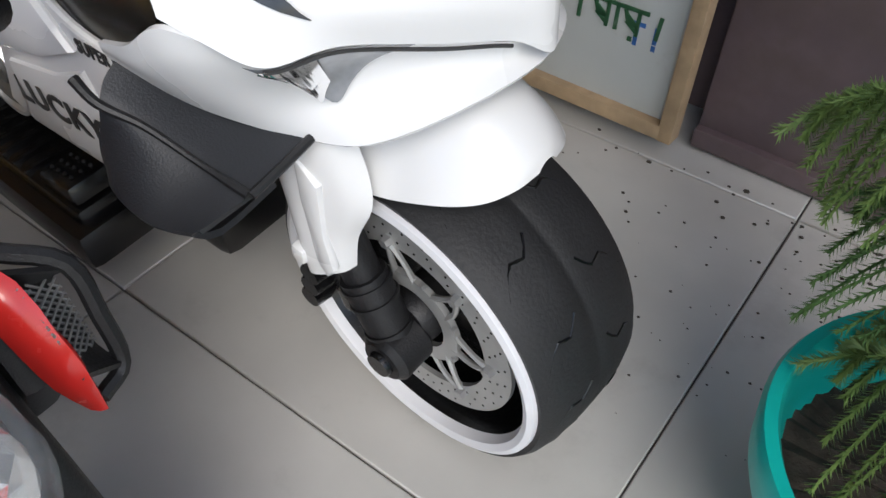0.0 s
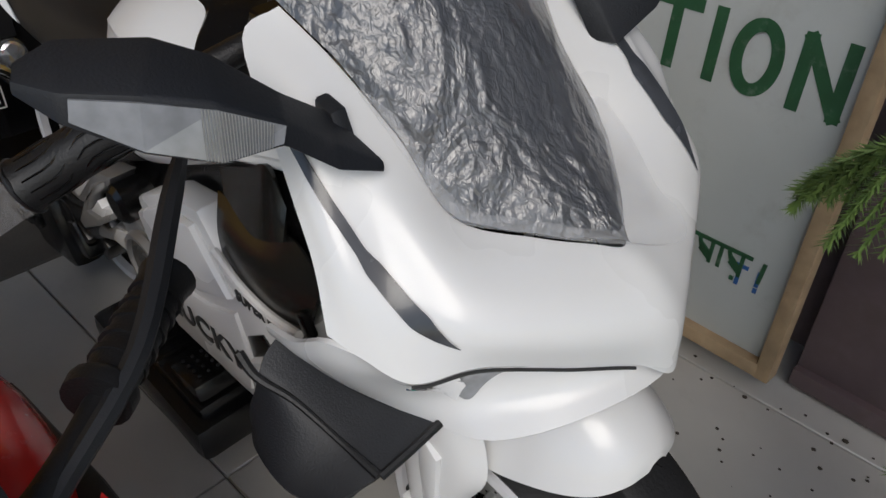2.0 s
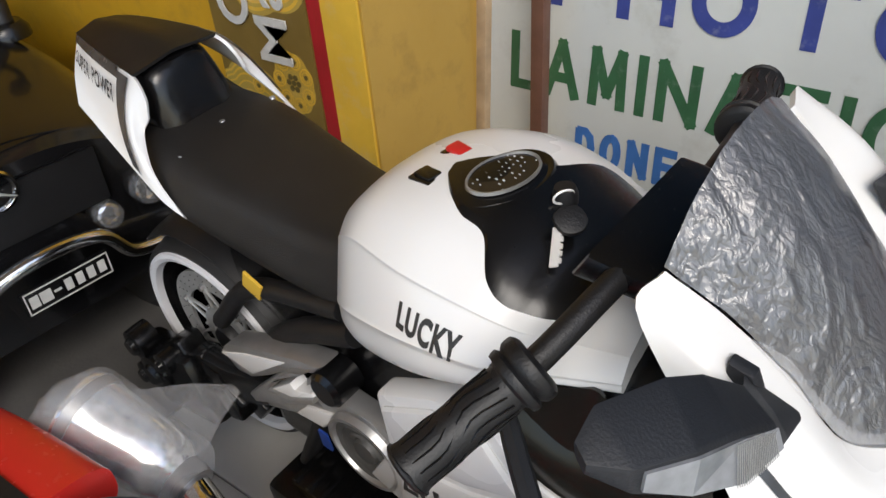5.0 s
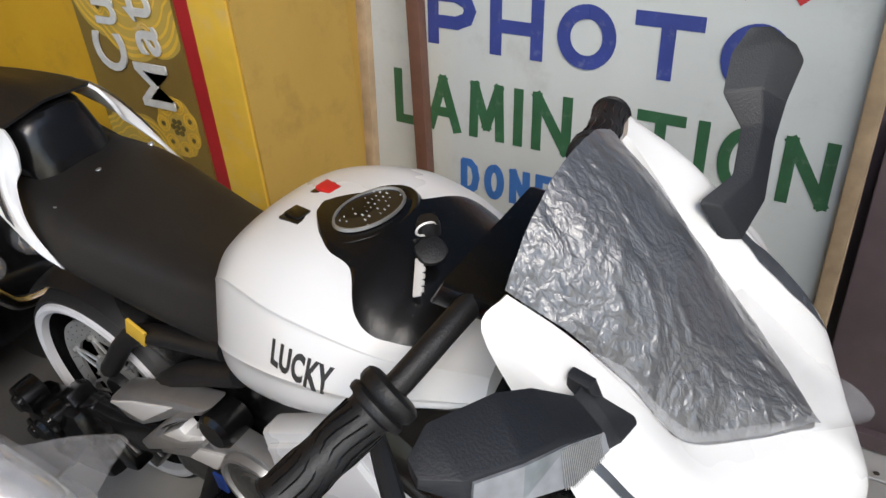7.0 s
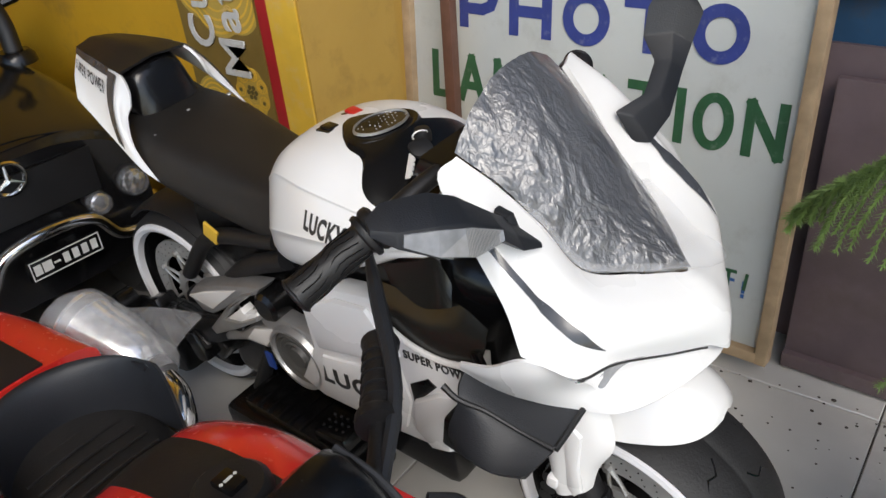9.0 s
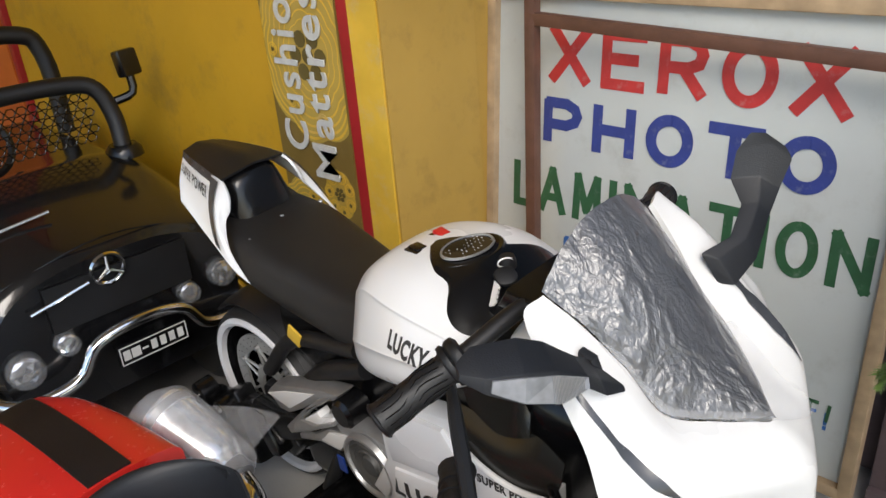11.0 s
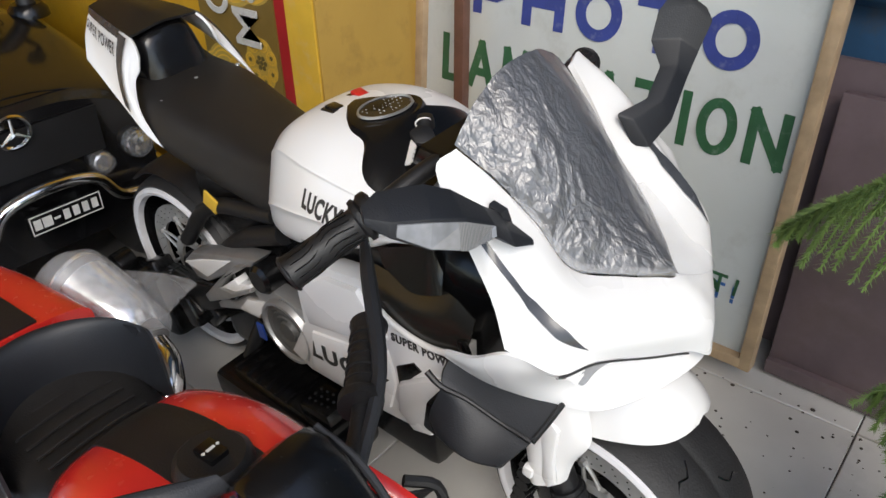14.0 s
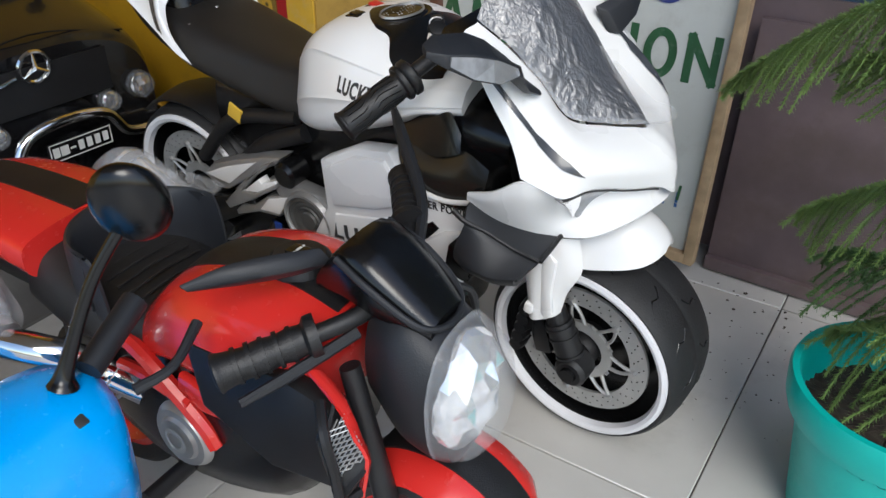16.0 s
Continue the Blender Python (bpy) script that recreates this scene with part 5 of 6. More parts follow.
mir = part("mirror", faceted(near_m), GREYB, bike, "dark grey folded wing mirror")
ind = [[(0.3595, -0.159, 0.6515), (0.3655, -0.1655, 0.6465)], [(0.3525, -0.190, 0.6705), (0.3585, -0.1955, 0.6465)], [(0.3440, -0.221, 0.6835), (0.3440, -0.2255, 0.6600)], [(0.3300, -0.246, 0.6900), (0.3300, -0.249, 0.6800)]]
ip = part("indicator", grid(ind, 1, 1, 0.002), GREYLENS, mir, "pale grey meshed indicator panel", smooth=False)
bm = bmesh.new()
for i in range(1, 24):
    f = 0.15 + 1.1 * i / 24
    k = int(f)
    a, b = (np.array(ind[k][m]) * (1 - f + k) + np.array(ind[min(3, k + 1)][m]) * (f - k) for m in (0, 1))
    tube([a + (0.0014, -0.0008, 0.0004), b + (0.0014, -0.0008, 0.0004)], 0.0003, 4, 1, bm)
part("mesh", bm, DISC, ip)
part("hook", slab([(0.310, 0.606), (0.314, 0.632), (0.330, 0.628), (0.338, 0.606)], -0.114, -0.102, 0.003), GREYB, mir)
far_m = [[(0.328, 0.092, 0.642), (0.344, 0.104, 0.634), (0.362, 0.110, 0.602), (0.346, 0.100, 0.604)],
         [(0.342, 0.132, 0.648), (0.356, 0.144, 0.644), (0.368, 0.146, 0.620), (0.350, 0.136, 0.620)],
         [(0.334, 0.172, 0.668), (0.350, 0.184, 0.668), (0.360, 0.190, 0.650), (0.345, 0.180, 0.648)],
         [(0.312, 0.188, 0.688), (0.340, 0.204, 0.690), (0.360, 0.214, 0.676), (0.328, 0.196, 0.660)],
         [(0.312, 0.200, 0.718), (0.344, 0.220, 0.726), (0.366, 0.228, 0.708), (0.328, 0.208, 0.692)],
         [(0.322, 0.212, 0.738), (0.338, 0.218, 0.738), (0.358, 0.226, 0.722), (0.332, 0.214, 0.724)]]
part("mirror", faceted(far_m), GREYB, bike, "dark grey upright wing mirror")

# ---------------------------------------------------------------- red toy motorcycle
red = empty("toy_motorcycle", pose(-0.55, 0.165, 0, 0, 0, 2.0), "red and black ride-on toy motorcycle with filmed chrome exhausts", "toy motorcycle", "toy motorcycles")


def small_wheel(u, r, parent, name):
    hub = new(name)
    hub.parent = parent
    hub.matrix_local = pose(u, 0, r)
    part("tyre", lathe([(r * 0.7, -0.045), (r * 0.86, -0.055), (r * 0.96, -0.045), (r, -0.02), (r, 0.02), (r * 0.96, 0.045), (r * 0.86, 0.055), (r * 0.7, 0.045), (r * 0.7, -0.045)], 48), RUBBER, hub)
    part("rim", lathe([(r * 0.72, -0.046), (r * 0.62, -0.05), (r * 0.5, -0.03), (r * 0.2, -0.03), (0, -0.045), (0, 0.045), (r * 0.2, 0.03), (r * 0.5, 0.03), (r * 0.62, 0.05), (r * 0.72, 0.046)], 36), RED, hub, "red wheel rim")
    return hub


small_wheel(0.335, 0.125, red, "front_wheel")
small_wheel(-0.25, 0.13, red, "rear_wheel")


def guard_arc(u, zc, R, w, a0, a1, material, parent, name, label="", stripe=None):
    rows = []
    for i in range(8):
        a = radians(a0 + (a1 - a0) * i / 7)
        ww = w * (1 if 0 < i < 7 else 0.75)
        rows.append([(u + (R - 0.02 * abs(k) ** 2.5) * math.cos(a), ww * k, zc + (R - 0.02 * abs(k) ** 2.5) * math.sin(a)) for k in (-1, -0.6, 0, 0.6, 1)])
    g = part(name, grid(rows, 3, 4, 0.004), material, parent, label)
    if stripe:
        rows = [[(u + (R + 0.0015 - 0.02 * abs(k) ** 2.5) * math.cos(a), w * k, zc + (R + 0.0015 - 0.02 * abs(k) ** 2.5) * math.sin(a)) for k in (-0.4, 0, 0.4)] for a in [radians(a0 + (a1 - a0) * i / 7) for i in range(8)]]
        part("stripe", grid(rows, 3, 3, 0.002), stripe, g, "black centre stripe")
    return g


guard_arc(0.335, 0.125, 0.15, 0.062, 25, 120, RED, red, "mudguard", "red front mudguard with black stripe", MATT)
RT = [(-0.06, [(0.0, 0.375), (0.06, 0.37), (0.085, 0.34), (0.08, 0.30), (0.0, 0.29)]),
      (0.0, [(0.0, 0.425), (0.07, 0.418), (0.10, 0.375), (0.09, 0.32), (0.0, 0.30)]),
      (0.08, [(0.0, 0.452), (0.075, 0.444), (0.11, 0.40), (0.10, 0.33), (0.0, 0.31)]),
      (0.16, [(0.0, 0.455), (0.07, 0.448), (0.105, 0.41), (0.10, 0.34), (0.0, 0.32)]),
      (0.225, [(0.0, 0.44), (0.06, 0.435), (0.09, 0.40), (0.085, 0.34), (0.0, 0.33)])]
rtank = part("tank", loft(RT, 5, 5), RED, red, "glossy red tank")
rows = [[(u, 0.036 * k, z + 0.003 - 0.004 * abs(k)) for k in (-1, 0, 1)] for u, z in ((-0.05, 0.386), (0.0, 0.427), (0.08, 0.454), (0.16, 0.457), (0.22, 0.443))]
part("stripe", grid(rows, 5, 3, 0.003), MATT, rtank, "black centre stripe")
kn = part("start_button", lathe([(0.0, 0.012), (0.03, 0.012), (0.036, 0.006), (0.038, -0.004)], 32, m=pose(0.14, 0.0, 0.458, 90, 0, 0)), MATT, rtank, "round black button plate")
part("push_key", box((0.026, 0.02, 0.008), (0.14, 0, 0.472), 0.002), BLACK, kn)
bm = bmesh.new()
box((0.003, 0.009, 0.0006), (0.14, 0, 0.4763), 0, bm=bm)
box((0.003, 0.003, 0.0006), (0.14, -0.008, 0.4763), 0, (0, 0, 45), bm)
box((0.003, 0.003, 0.0006), (0.14, 0.008, 0.4763), 0, (0, 0, 45), bm)
part("symbol", bm, PALE, kn, smooth=False)
# seat with raised back
RS = [(-0.29, [(0.0, 0.40), (0.07, 0.395), (0.095, 0.36), (0.09, 0.32), (0.0, 0.31)]),
      (-0.2, [(0.0, 0.372), (0.075, 0.368), (0.1, 0.34), (0.095, 0.30), (0.0, 0.29)]),
      (-0.1, [(0.0, 0.362), (0.07, 0.358), (0.092, 0.335), (0.088, 0.30), (0.0, 0.29)]),
      (-0.03, [(0.0, 0.372), (0.06, 0.366), (0.08, 0.34), (0.075, 0.30), (0.0, 0.29)])]
rseat = part("seat", loft(RS, 5, 5), LEATHER, red, "black moulded seat with ribs")
for i in range(6):
    part("rib", tube([(-0.19 + i * 0.026, -0.06, 0.3655), (-0.19 + i * 0.026, 0.0, 0.3695), (-0.19 + i * 0.026, 0.06, 0.3655)], 0.0025, 6, 3), LEATHER, rseat)
back = []
for a in range(-90, 91, 20):
    c, s_ = math.cos(radians(a)), math.sin(radians(a))
    back.append([(-0.125 - 0.115 * c - o, 0.098 * s_, z) for o, z in ((-0.028, 0.34), (-0.022, 0.40), (-0.008, 0.432), (0.012, 0.426), (0.018, 0.35))])
part("backrest", grid(back, 3, 4, 0.004), GREYB, rseat, "dark grey wrap round backrest")
# tail
TL = [(-0.60, [(0.0, 0.405), (0.05, 0.401), (0.062, 0.390), (0.055, 0.376), (0.0, 0.370)]),
      (-0.52, [(0.0, 0.417), (0.070, 0.412), (0.088, 0.396), (0.080, 0.376), (0.0, 0.365)]),
      (-0.40, [(0.0, 0.424), (0.082, 0.417), (0.100, 0.398), (0.090, 0.372), (0.0, 0.36)]),
      (-0.27, [(0.0, 0.424), (0.088, 0.415), (0.106, 0.392), (0.09, 0.360), (0.0, 0.35)])]
part("under_tail", loft([(u - 0.0, [(0.0, 0.38), (h[3][0] * 0.96, 0.375), (h[3][0] * 0.9, 0.33), (h[3][0] * 0.6, 0.30), (0.0, 0.29)]) for u, h in TL], 4, 4), MATT, red, "black tail underside")
rtail = part("tail", loft(TL, 5, 5), RED, red, "red tail with black stripe")
part("stripe", grid([[(u, 0.028 * k + 0.012, z - 0.0008 * abs(k)) for k in (-1, 0, 1)] for u, z in ((-0.598, 0.4075), (-0.52, 0.4195), (-0.40, 0.4265), (-0.275, 0.4265))], 4, 3, 0.003), MATT, rtail)
# lower frame and drive
part("lower_frame", loft([(-0.3, [(0.0, 0.30), (0.06, 0.29), (0.06, 0.15), (0.0, 0.12)]), (-0.05, [(0.0, 0.32), (0.085, 0.3), (0.085, 0.12), (0.0, 0.1)]), (0.14, [(0.0, 0.34), (0.08, 0.33), (0.08, 0.16), (0.0, 0.13)]), (0.21, [(0.0, 0.36), (0.05, 0.34), (0.05, 0.25), (0.0, 0.22)])], 4, 4), BLACK, red, "black lower frame")
for s in (-1, 1):
    sh = part("shroud", slab([(0.06, 0.39), (0.20, 0.40), (0.275, 0.385), (0.292, 0.32), (0.262, 0.27), (0.17, 0.255), (0.07, 0.30)], 0.086 * s, 0.116 * s, 0.008), MATT, red, "black side shroud with mesh grille")
    cup = [[(0.272, 0.112 * s, 0.398), (0.286, 0.143 * s, 0.384)], [(0.284, 0.108 * s, 0.380), (0.266, 0.136 * s, 0.364)], [(0.310, 0.108 * s, 0.338), (0.283, 0.136 * s, 0.313)], [(0.318, 0.112 * s, 0.330), (0.304, 0.143 * s, 0.300)]]
    part("grille_cup", grid(cup, 3, 1, 0.004), MATT, sh, "black grille surround")
    part("outer_rim", tube([(0.262, 0.120 * s, 0.400), (0.286, 0.144 * s, 0.384), (0.296, 0.145 * s, 0.345), (0.302, 0.143 * s, 0.303), (0.308, 0.120 * s, 0.296)], 0.006, 8, 4), MATT, sh)
    Q = [np.array(q) * (1, s, 1) for q in ((0.288, 0.113, 0.391), (0.317, 0.113, 0.345), (0.289, 0.139, 0.318), (0.273, 0.139, 0.369))]
    gm = bmesh.new()

    def on(a, c):
        return (Q[0] * (1 - a) + Q[1] * a) * (1 - c) + (Q[3] * (1 - a) + Q[2] * a) * c
    for i in range(-3, 11):
        for d in (1, -1):
            e = [(i / 10 + (0.34 * c if d > 0 else 0.34 * (1 - c)), c) for c in (0.0, 0.25, 0.5, 0.75, 1.0)]
            e = [x for x in e if -0.02 <= x[0] <= 1.02]
            if len(e) > 1:
                tube([on(*e[0]), on(*e[-1])], 0.0009, 5, 1, gm)
    part("mesh", gm, SILVER, sh, "silver diamond wire mesh")
    blade = [[(0.232, 0.104 * s, 0.418), (0.238, 0.097 * s, 0.415), (0.240, 0.090 * s, 0.410)],
             [(0.286, 0.1155 * s, 0.394), (0.284, 0.103 * s, 0.394), (0.272, 0.092 * s, 0.390)],
             [(0.305, 0.1155 * s, 0.364), (0.303, 0.104 * s, 0.357), (0.291, 0.096 * s, 0.350)],
             [(0.320, 0.1155 * s, 0.344), (0.315, 0.106 * s, 0.331), (0.302, 0.100 * s, 0.322)],
             [(0.313, 0.119 * s, 0.288), (0.309, 0.115 * s, 0.287), (0.303, 0.112 * s, 0.287)]]
    part("blade", grid(blade, 2, 2, 0.004), RED, sh, "glossy red shroud blade")
    part("red_insert", slab([(0.02, 0.315), (0.10, 0.30), (0.11, 0.275), (0.05, 0.27), (0.015, 0.295)], 0.088 * s, 0.104 * s, 0.006), RED, red, "red side insert")
    part("frame_bar", tube([(-0.12, 0.088 * s, 0.325), (-0.04, 0.1 * s, 0.315), (0.04, 0.1 * s, 0.25), (0.06, 0.098 * s, 0.215)], 0.011, 8, 4), RED, red, "red frame bar")
    part("frame_bar", tube([(-0.12, 0.09 * s, 0.27), (-0.05, 0.1 * s, 0.285), (0.03, 0.1 * s, 0.27)], 0.009, 8, 4), RED, red, "red frame bar")
    cl = part("engine_cover", lathe([(0.0, 0.018), (0.03, 0.018), (0.034, 0.014), (0.044, 0.014), (0.05, 0.006), (0.052, -0.01)], 36, m=pose(0.0, 0.092 * s, 0.205, 180 if s < 0 else 0, 0, 0)), SILVER, red, "grey round engine cover")
    part("spokes", lathe([(0.012, 0.02), (0.014, 0.021), (0.02, 0.02)], 24, m=pose(0.0, 0.093 * s, 0.205, 180 if s < 0 else 0, 0, 0)), DISC, cl)
    part("foot_peg", tube([(-0.02, 0.08 * s, 0.13), (-0.02, 0.16 * s, 0.13)], 0.014, 10), MATT, red)
    part("fork_leg", tube([(0.262, 0.07 * s, 0.41), (0.30, 0.074 * s, 0.27), (0.335, 0.074 * s, 0.125)], [0.012, 0.014, 0.017], 12, 4), MATT, red, "black fork leg")
    # exhaust: bent front tube, wide silencer, bag
    ex = part("exhaust", tube([(-0.10, 0.075 * s, 0.22), (-0.150, 0.098 * s, 0.250), (-0.168, 0.128 * s, 0.288), (-0.205, 0.152 * s, 0.306), (-0.25, 0.164 * s, 0.308), (-0.285, 0.168 * s, 0.315)], 0.021, 18, 6), CHROME, red, "chrome exhaust wrapped in clear film")
    for i in range(3):
        part("weld_ring", tube([(-0.146 + 0.006 * i, (0.094 - 0.004 * i) * s, 0.246 - 0.009 * i), (-0.143 + 0.006 * i, (0.092 - 0.004 * i) * s, 0.2425 - 0.009 * i)], 0.0225, 18), SILVER, ex)
    part("silencer", tube([(-0.275, 0.167 * s, 0.310), (-0.292, 0.166 * s, 0.320), (-0.310, 0.163 * s, 0.331), (-0.385, 0.150 * s, 0.367), (-0.408, 0.146 * s, 0.379), (-0.412, 0.145 * s, 0.381)], [0.024, 0.032, 0.038, 0.043, 0.044, 0.036], 20, 4), FACET, ex, "bright polished silencer")
    part("end_band", tube([(-0.392, 0.1488 * s, 0.3706), (-0.404, 0.1468 * s, 0.3768)], 0.0455, 24), SILVER, ex)
    part("clamp", tube([(-0.262, 0.166 * s, 0.308), (-0.284, 0.167 * s, 0.317)], 0.028, 20), SILVER, ex)
    bag = []
    for i, (u, v, z, r) in enumerate(((-0.268, 0.167, 0.306, 0.030), (-0.288, 0.167, 0.318, 0.044), (-0.33, 0.160, 0.340, 0.050), (-0.38, 0.151, 0.364, 0.052), (-0.42, 0.144, 0.384, 0.050), (-0.437, 0.141, 0.392, 0.024))):
        ring = []
        for k in range(13):
            a = 2 * math.pi * (k % 12) / 12
            random.seed(i * 20 + k % 12)
            rr = r * random.uniform(0.86, 1.10)
            ring.append((u + rr * 0.45 * math.sin(a) + random.uniform(-0.005, 0.005), v * s + rr * math.cos(a), z + 0.85 * rr * math.sin(a)))
        bag.append(ring)
    part("film_bag", grid(bag, 4, 3), FILM2, ex, "crumpled clear plastic bag")
    part("film_corner", grid([[(-0.29, 0.180 * s, 0.330), (-0.34, 0.175 * s, 0.362), (-0.39, 0.165 * s, 0.395)], [(-0.29, 0.205 * s, 0.316), (-0.335, 0.215 * s, 0.342), (-0.378, 0.205 * s, 0.370)], [(-0.315, 0.250 * s, 0.312), (-0.34, 0.255 * s, 0.328), (-0.365, 0.250 * s, 0.345)], [(-0.335, 0.292 * s, 0.308), (-0.342, 0.293 * s, 0.312), (-0.35, 0.290 * s, 0.316)]], 4, 4), FILM2, ex, "loose bag corner")
# headlamp, cowl, visor
CW = [(0.262, [(0.0, 0.455), (0.032, 0.448), (0.044, 0.40), (0.034, 0.35), (0.0, 0.34)]),
      (0.31, [(0.0, 0.470), (0.044, 0.458), (0.062, 0.40), (0.046, 0.315), (0.0, 0.30)]),
      (0.355, [(0.0, 0.448), (0.044, 0.436), (0.060, 0.38), (0.045, 0.30), (0.0, 0.285)]),
      (0.375, [(0.0, 0.432), (0.038, 0.42), (0.053, 0.37), (0.040, 0.30), (0.0, 0.285)])]
cowl = part("cowl", loft(CW, 5, 5), GREYB, red, "dark grey headlamp cowl")
HL = [(0.358, [(0.0, 0.455), (0.046, 0.442), (0.068, 0.385), (0.050, 0.305), (0.0, 0.288)]),
      (0.392, [(0.0, 0.440), (0.038, 0.430), (0.063, 0.382), (0.038, 0.310), (0.0, 0.292)]),
      (0.414, [(0.0, 0.410), (0.022, 0.402), (0.036, 0.372), (0.022, 0.332), (0.0, 0.322)])]
hl = part("headlight", loft(HL, 5, 5), LENS, cowl, "large clear teardrop headlight")
random.seed(9)
fac = bmesh.new()
bmesh.ops.create_icosphere(fac, subdivisions=3, radius=1.0)
for v in fac.verts:
    v.co = Vector((0.366 + 0.044 * v.co.x * random.uniform(0.6, 1.0), 0.060 * v.co.y, 0.370 + 0.076 * v.co.z))
part("reflector", fac, FACET, hl, "faceted chrome reflector", smooth=False)
VS = [(0.19, [(0.0, 0.482), (0.026, 0.480), (0.032, 0.474), (0.030, 0.462), (0.0, 0.46)]),
      (0.232, [(0.0, 0.530), (0.034, 0.526), (0.042, 0.512), (0.040, 0.470), (0.0, 0.46)]),
      (0.277, [(0.0, 0.520), (0.036, 0.515), (0.046, 0.496), (0.044, 0.462), (0.0, 0.455)]),
      (0.345, [(0.0, 0.466), (0.026, 0.463), (0.034, 0.455), (0.030, 0.442), (0.0, 0.438)])]
vis = part("visor", loft(VS, 2, 2), BLACK, red, "glossy black instrument visor")
part("visor_frame", tube([(0.232, -0.046, 0.518), (0.282, -0.050, 0.496), (0.335, -0.038, 0.464), (0.352, 0, 0.455), (0.335, 0.038, 0.464), (0.282, 0.050, 0.496), (0.232, 0.046, 0.518)], 0.004, 8, 5), GREYB, vis)
# bars, grips, levers, hand guards
hb = part("handlebar", tube([(0.165, -0.165, 0.43), (0.24, -0.075, 0.452), (0.262, -0.03, 0.458), (0.262, 0.03, 0.458), (0.235, 0.085, 0.455), (0.135, 0.215, 0.47)], 0.010, 12, 5), MATT, red, "black handlebar")
for a, b in (((0.165, -0.167, 0.428), (0.232, -0.082, 0.449)), ((0.132, 0.222, 0.468), (0.205, 0.125, 0.462))):
    A, B = np.array(a), np.array(b)
    prof = [(*(A + (B - A) * f), r) for f, r in ((0, 0.014), (0.03, 0.021), (0.1, 0.019), (0.3, 0.0165), (0.45, 0.018), (0.6, 0.0165), (0.75, 0.018), (0.86, 0.017), (0.9, 0.023), (1.0, 0.023))]
    q = np.array(prof)
    gr = part("grip", tube(q[:, :3], q[:, 3], 18, 3), MATT, hb, "ribbed black grip")
    bm = bmesh.new()
    for i in range(5):
        tube([A + (B - A) * (0.2 + 0.13 * i), A + (B - A) * (0.24 + 0.13 * i)], 0.0195, 16, 1, bm)
    part("finger_ridge", bm, MATT, gr)
part("lever", tube([(0.25, 0.075, 0.452), (0.2, 0.16, 0.478), (0.12, 0.24, 0.515), (0.075, 0.285, 0.535)], [0.007, 0.008, 0.0085, 0.004], 8, 5), GREYB, hb, "dark grey brake lever")
part("lever", tube([(0.26, -0.05, 0.44), (0.225, -0.12, 0.42), (0.2, -0.17, 0.41)], [0.007, 0.007, 0.005], 8, 4), GREYB, hb)
wing = [[(0.19, -0.03, 0.50), (0.20, -0.035, 0.515), (0.21, -0.03, 0.50), (0.2, -0.025, 0.49)], [(0.165, -0.06, 0.498), (0.178, -0.075, 0.522), (0.195, -0.07, 0.505), (0.18, -0.05, 0.485)],
        [(0.14, -0.1, 0.50), (0.15, -0.115, 0.522), (0.168, -0.11, 0.508), (0.155, -0.09, 0.488)], [(0.115, -0.145, 0.50), (0.12, -0.15, 0.508), (0.126, -0.148, 0.502), (0.12, -0.142, 0.496)]]
part("wing_mirror", grid([r + [r[0]] for r in wing], 5, 4), GREYB, red, "dark grey wing mirror")

for ob in red.children_recursive:
    if ob.type == "MESH" and ob.parent.name.split(".")[0] not in ("front_wheel", "rear_wheel"):
        for v in ob.data.vertices:
            if v.co.x < 0:
                v.co.x *= 0.86
            elif v.co.x > 0.2:
                v.co.x = 0.2 + (v.co.x - 0.2) * 0.92
    elif ob.type == "EMPTY":
        ob.location.x = -0.215 if ob.location.x < 0 else 0.316

# ---------------------------------------------------------------- blue toy scooter, only its front is in view
blue = empty("toy_scooter", pose(-0.47, -0.155, 0, 0, 0, 2.0), "bright blue ride-on toy scooter with a black mirror", "toy scooter", "toy motorcycles")
part("front_shield", loft([(-0.12, [(0.0, 0.395), (0.055, 0.385), (0.075, 0.33), (0.06, 0.26), (0.0, 0.24)]), (-0.06, [(0.0, 0.436), (0.080, 0.428), (0.096, 0.38), (0.085, 0.28), (0.0, 0.24)]), (0.0, [(0.0, 0.440), (0.090, 0.432), (0.104, 0.38), (0.092, 0.27), (0.0, 0.22)]), (0.044, [(0.0, 0.418), (0.076, 0.410), (0.086, 0.36), (0.072, 0.27), (0.0, 0.23)]), (0.066, [(0.0, 0.365), (0.050, 0.358), (0.058, 0.33), (0.045, 0.27), (0.0, 0.25)])], 2, 3), BLUE, blue, "glossy blue front shield")
part("slot", box((0.02, 0.012, 0.006), (0.03, 0.05, 0.424), 0.002, (0, 25, 0)), INK, blue)
part("front_column", tube([(0.02, 0, 0.3), (0.05, 0, 0.2), (0.07, 0, 0.1)], 0.03, 14, 4), MATT, blue)
small_wheel(0.075, 0.1, blue, "front_wheel")
part("foot_deck", box((0.42, 0.16, 0.05), (-0.28, 0, 0.12), 0.02), BLUE, blue)
part("seat_column", loft([(-0.52, [(0.0, 0.36), (0.06, 0.35), (0.08, 0.25), (0.07, 0.1), (0.0, 0.09)]), (-0.40, [(0.0, 0.35), (0.07, 0.34), (0.09, 0.25), (0.08, 0.11), (0.0, 0.1)]), (-0.33, [(0.0, 0.30), (0.06, 0.29), (0.075, 0.22), (0.07, 0.11), (0.0, 0.1)])], 4, 4), BLUE, blue)
small_wheel(-0.44, 0.1, blue, "rear_wheel")
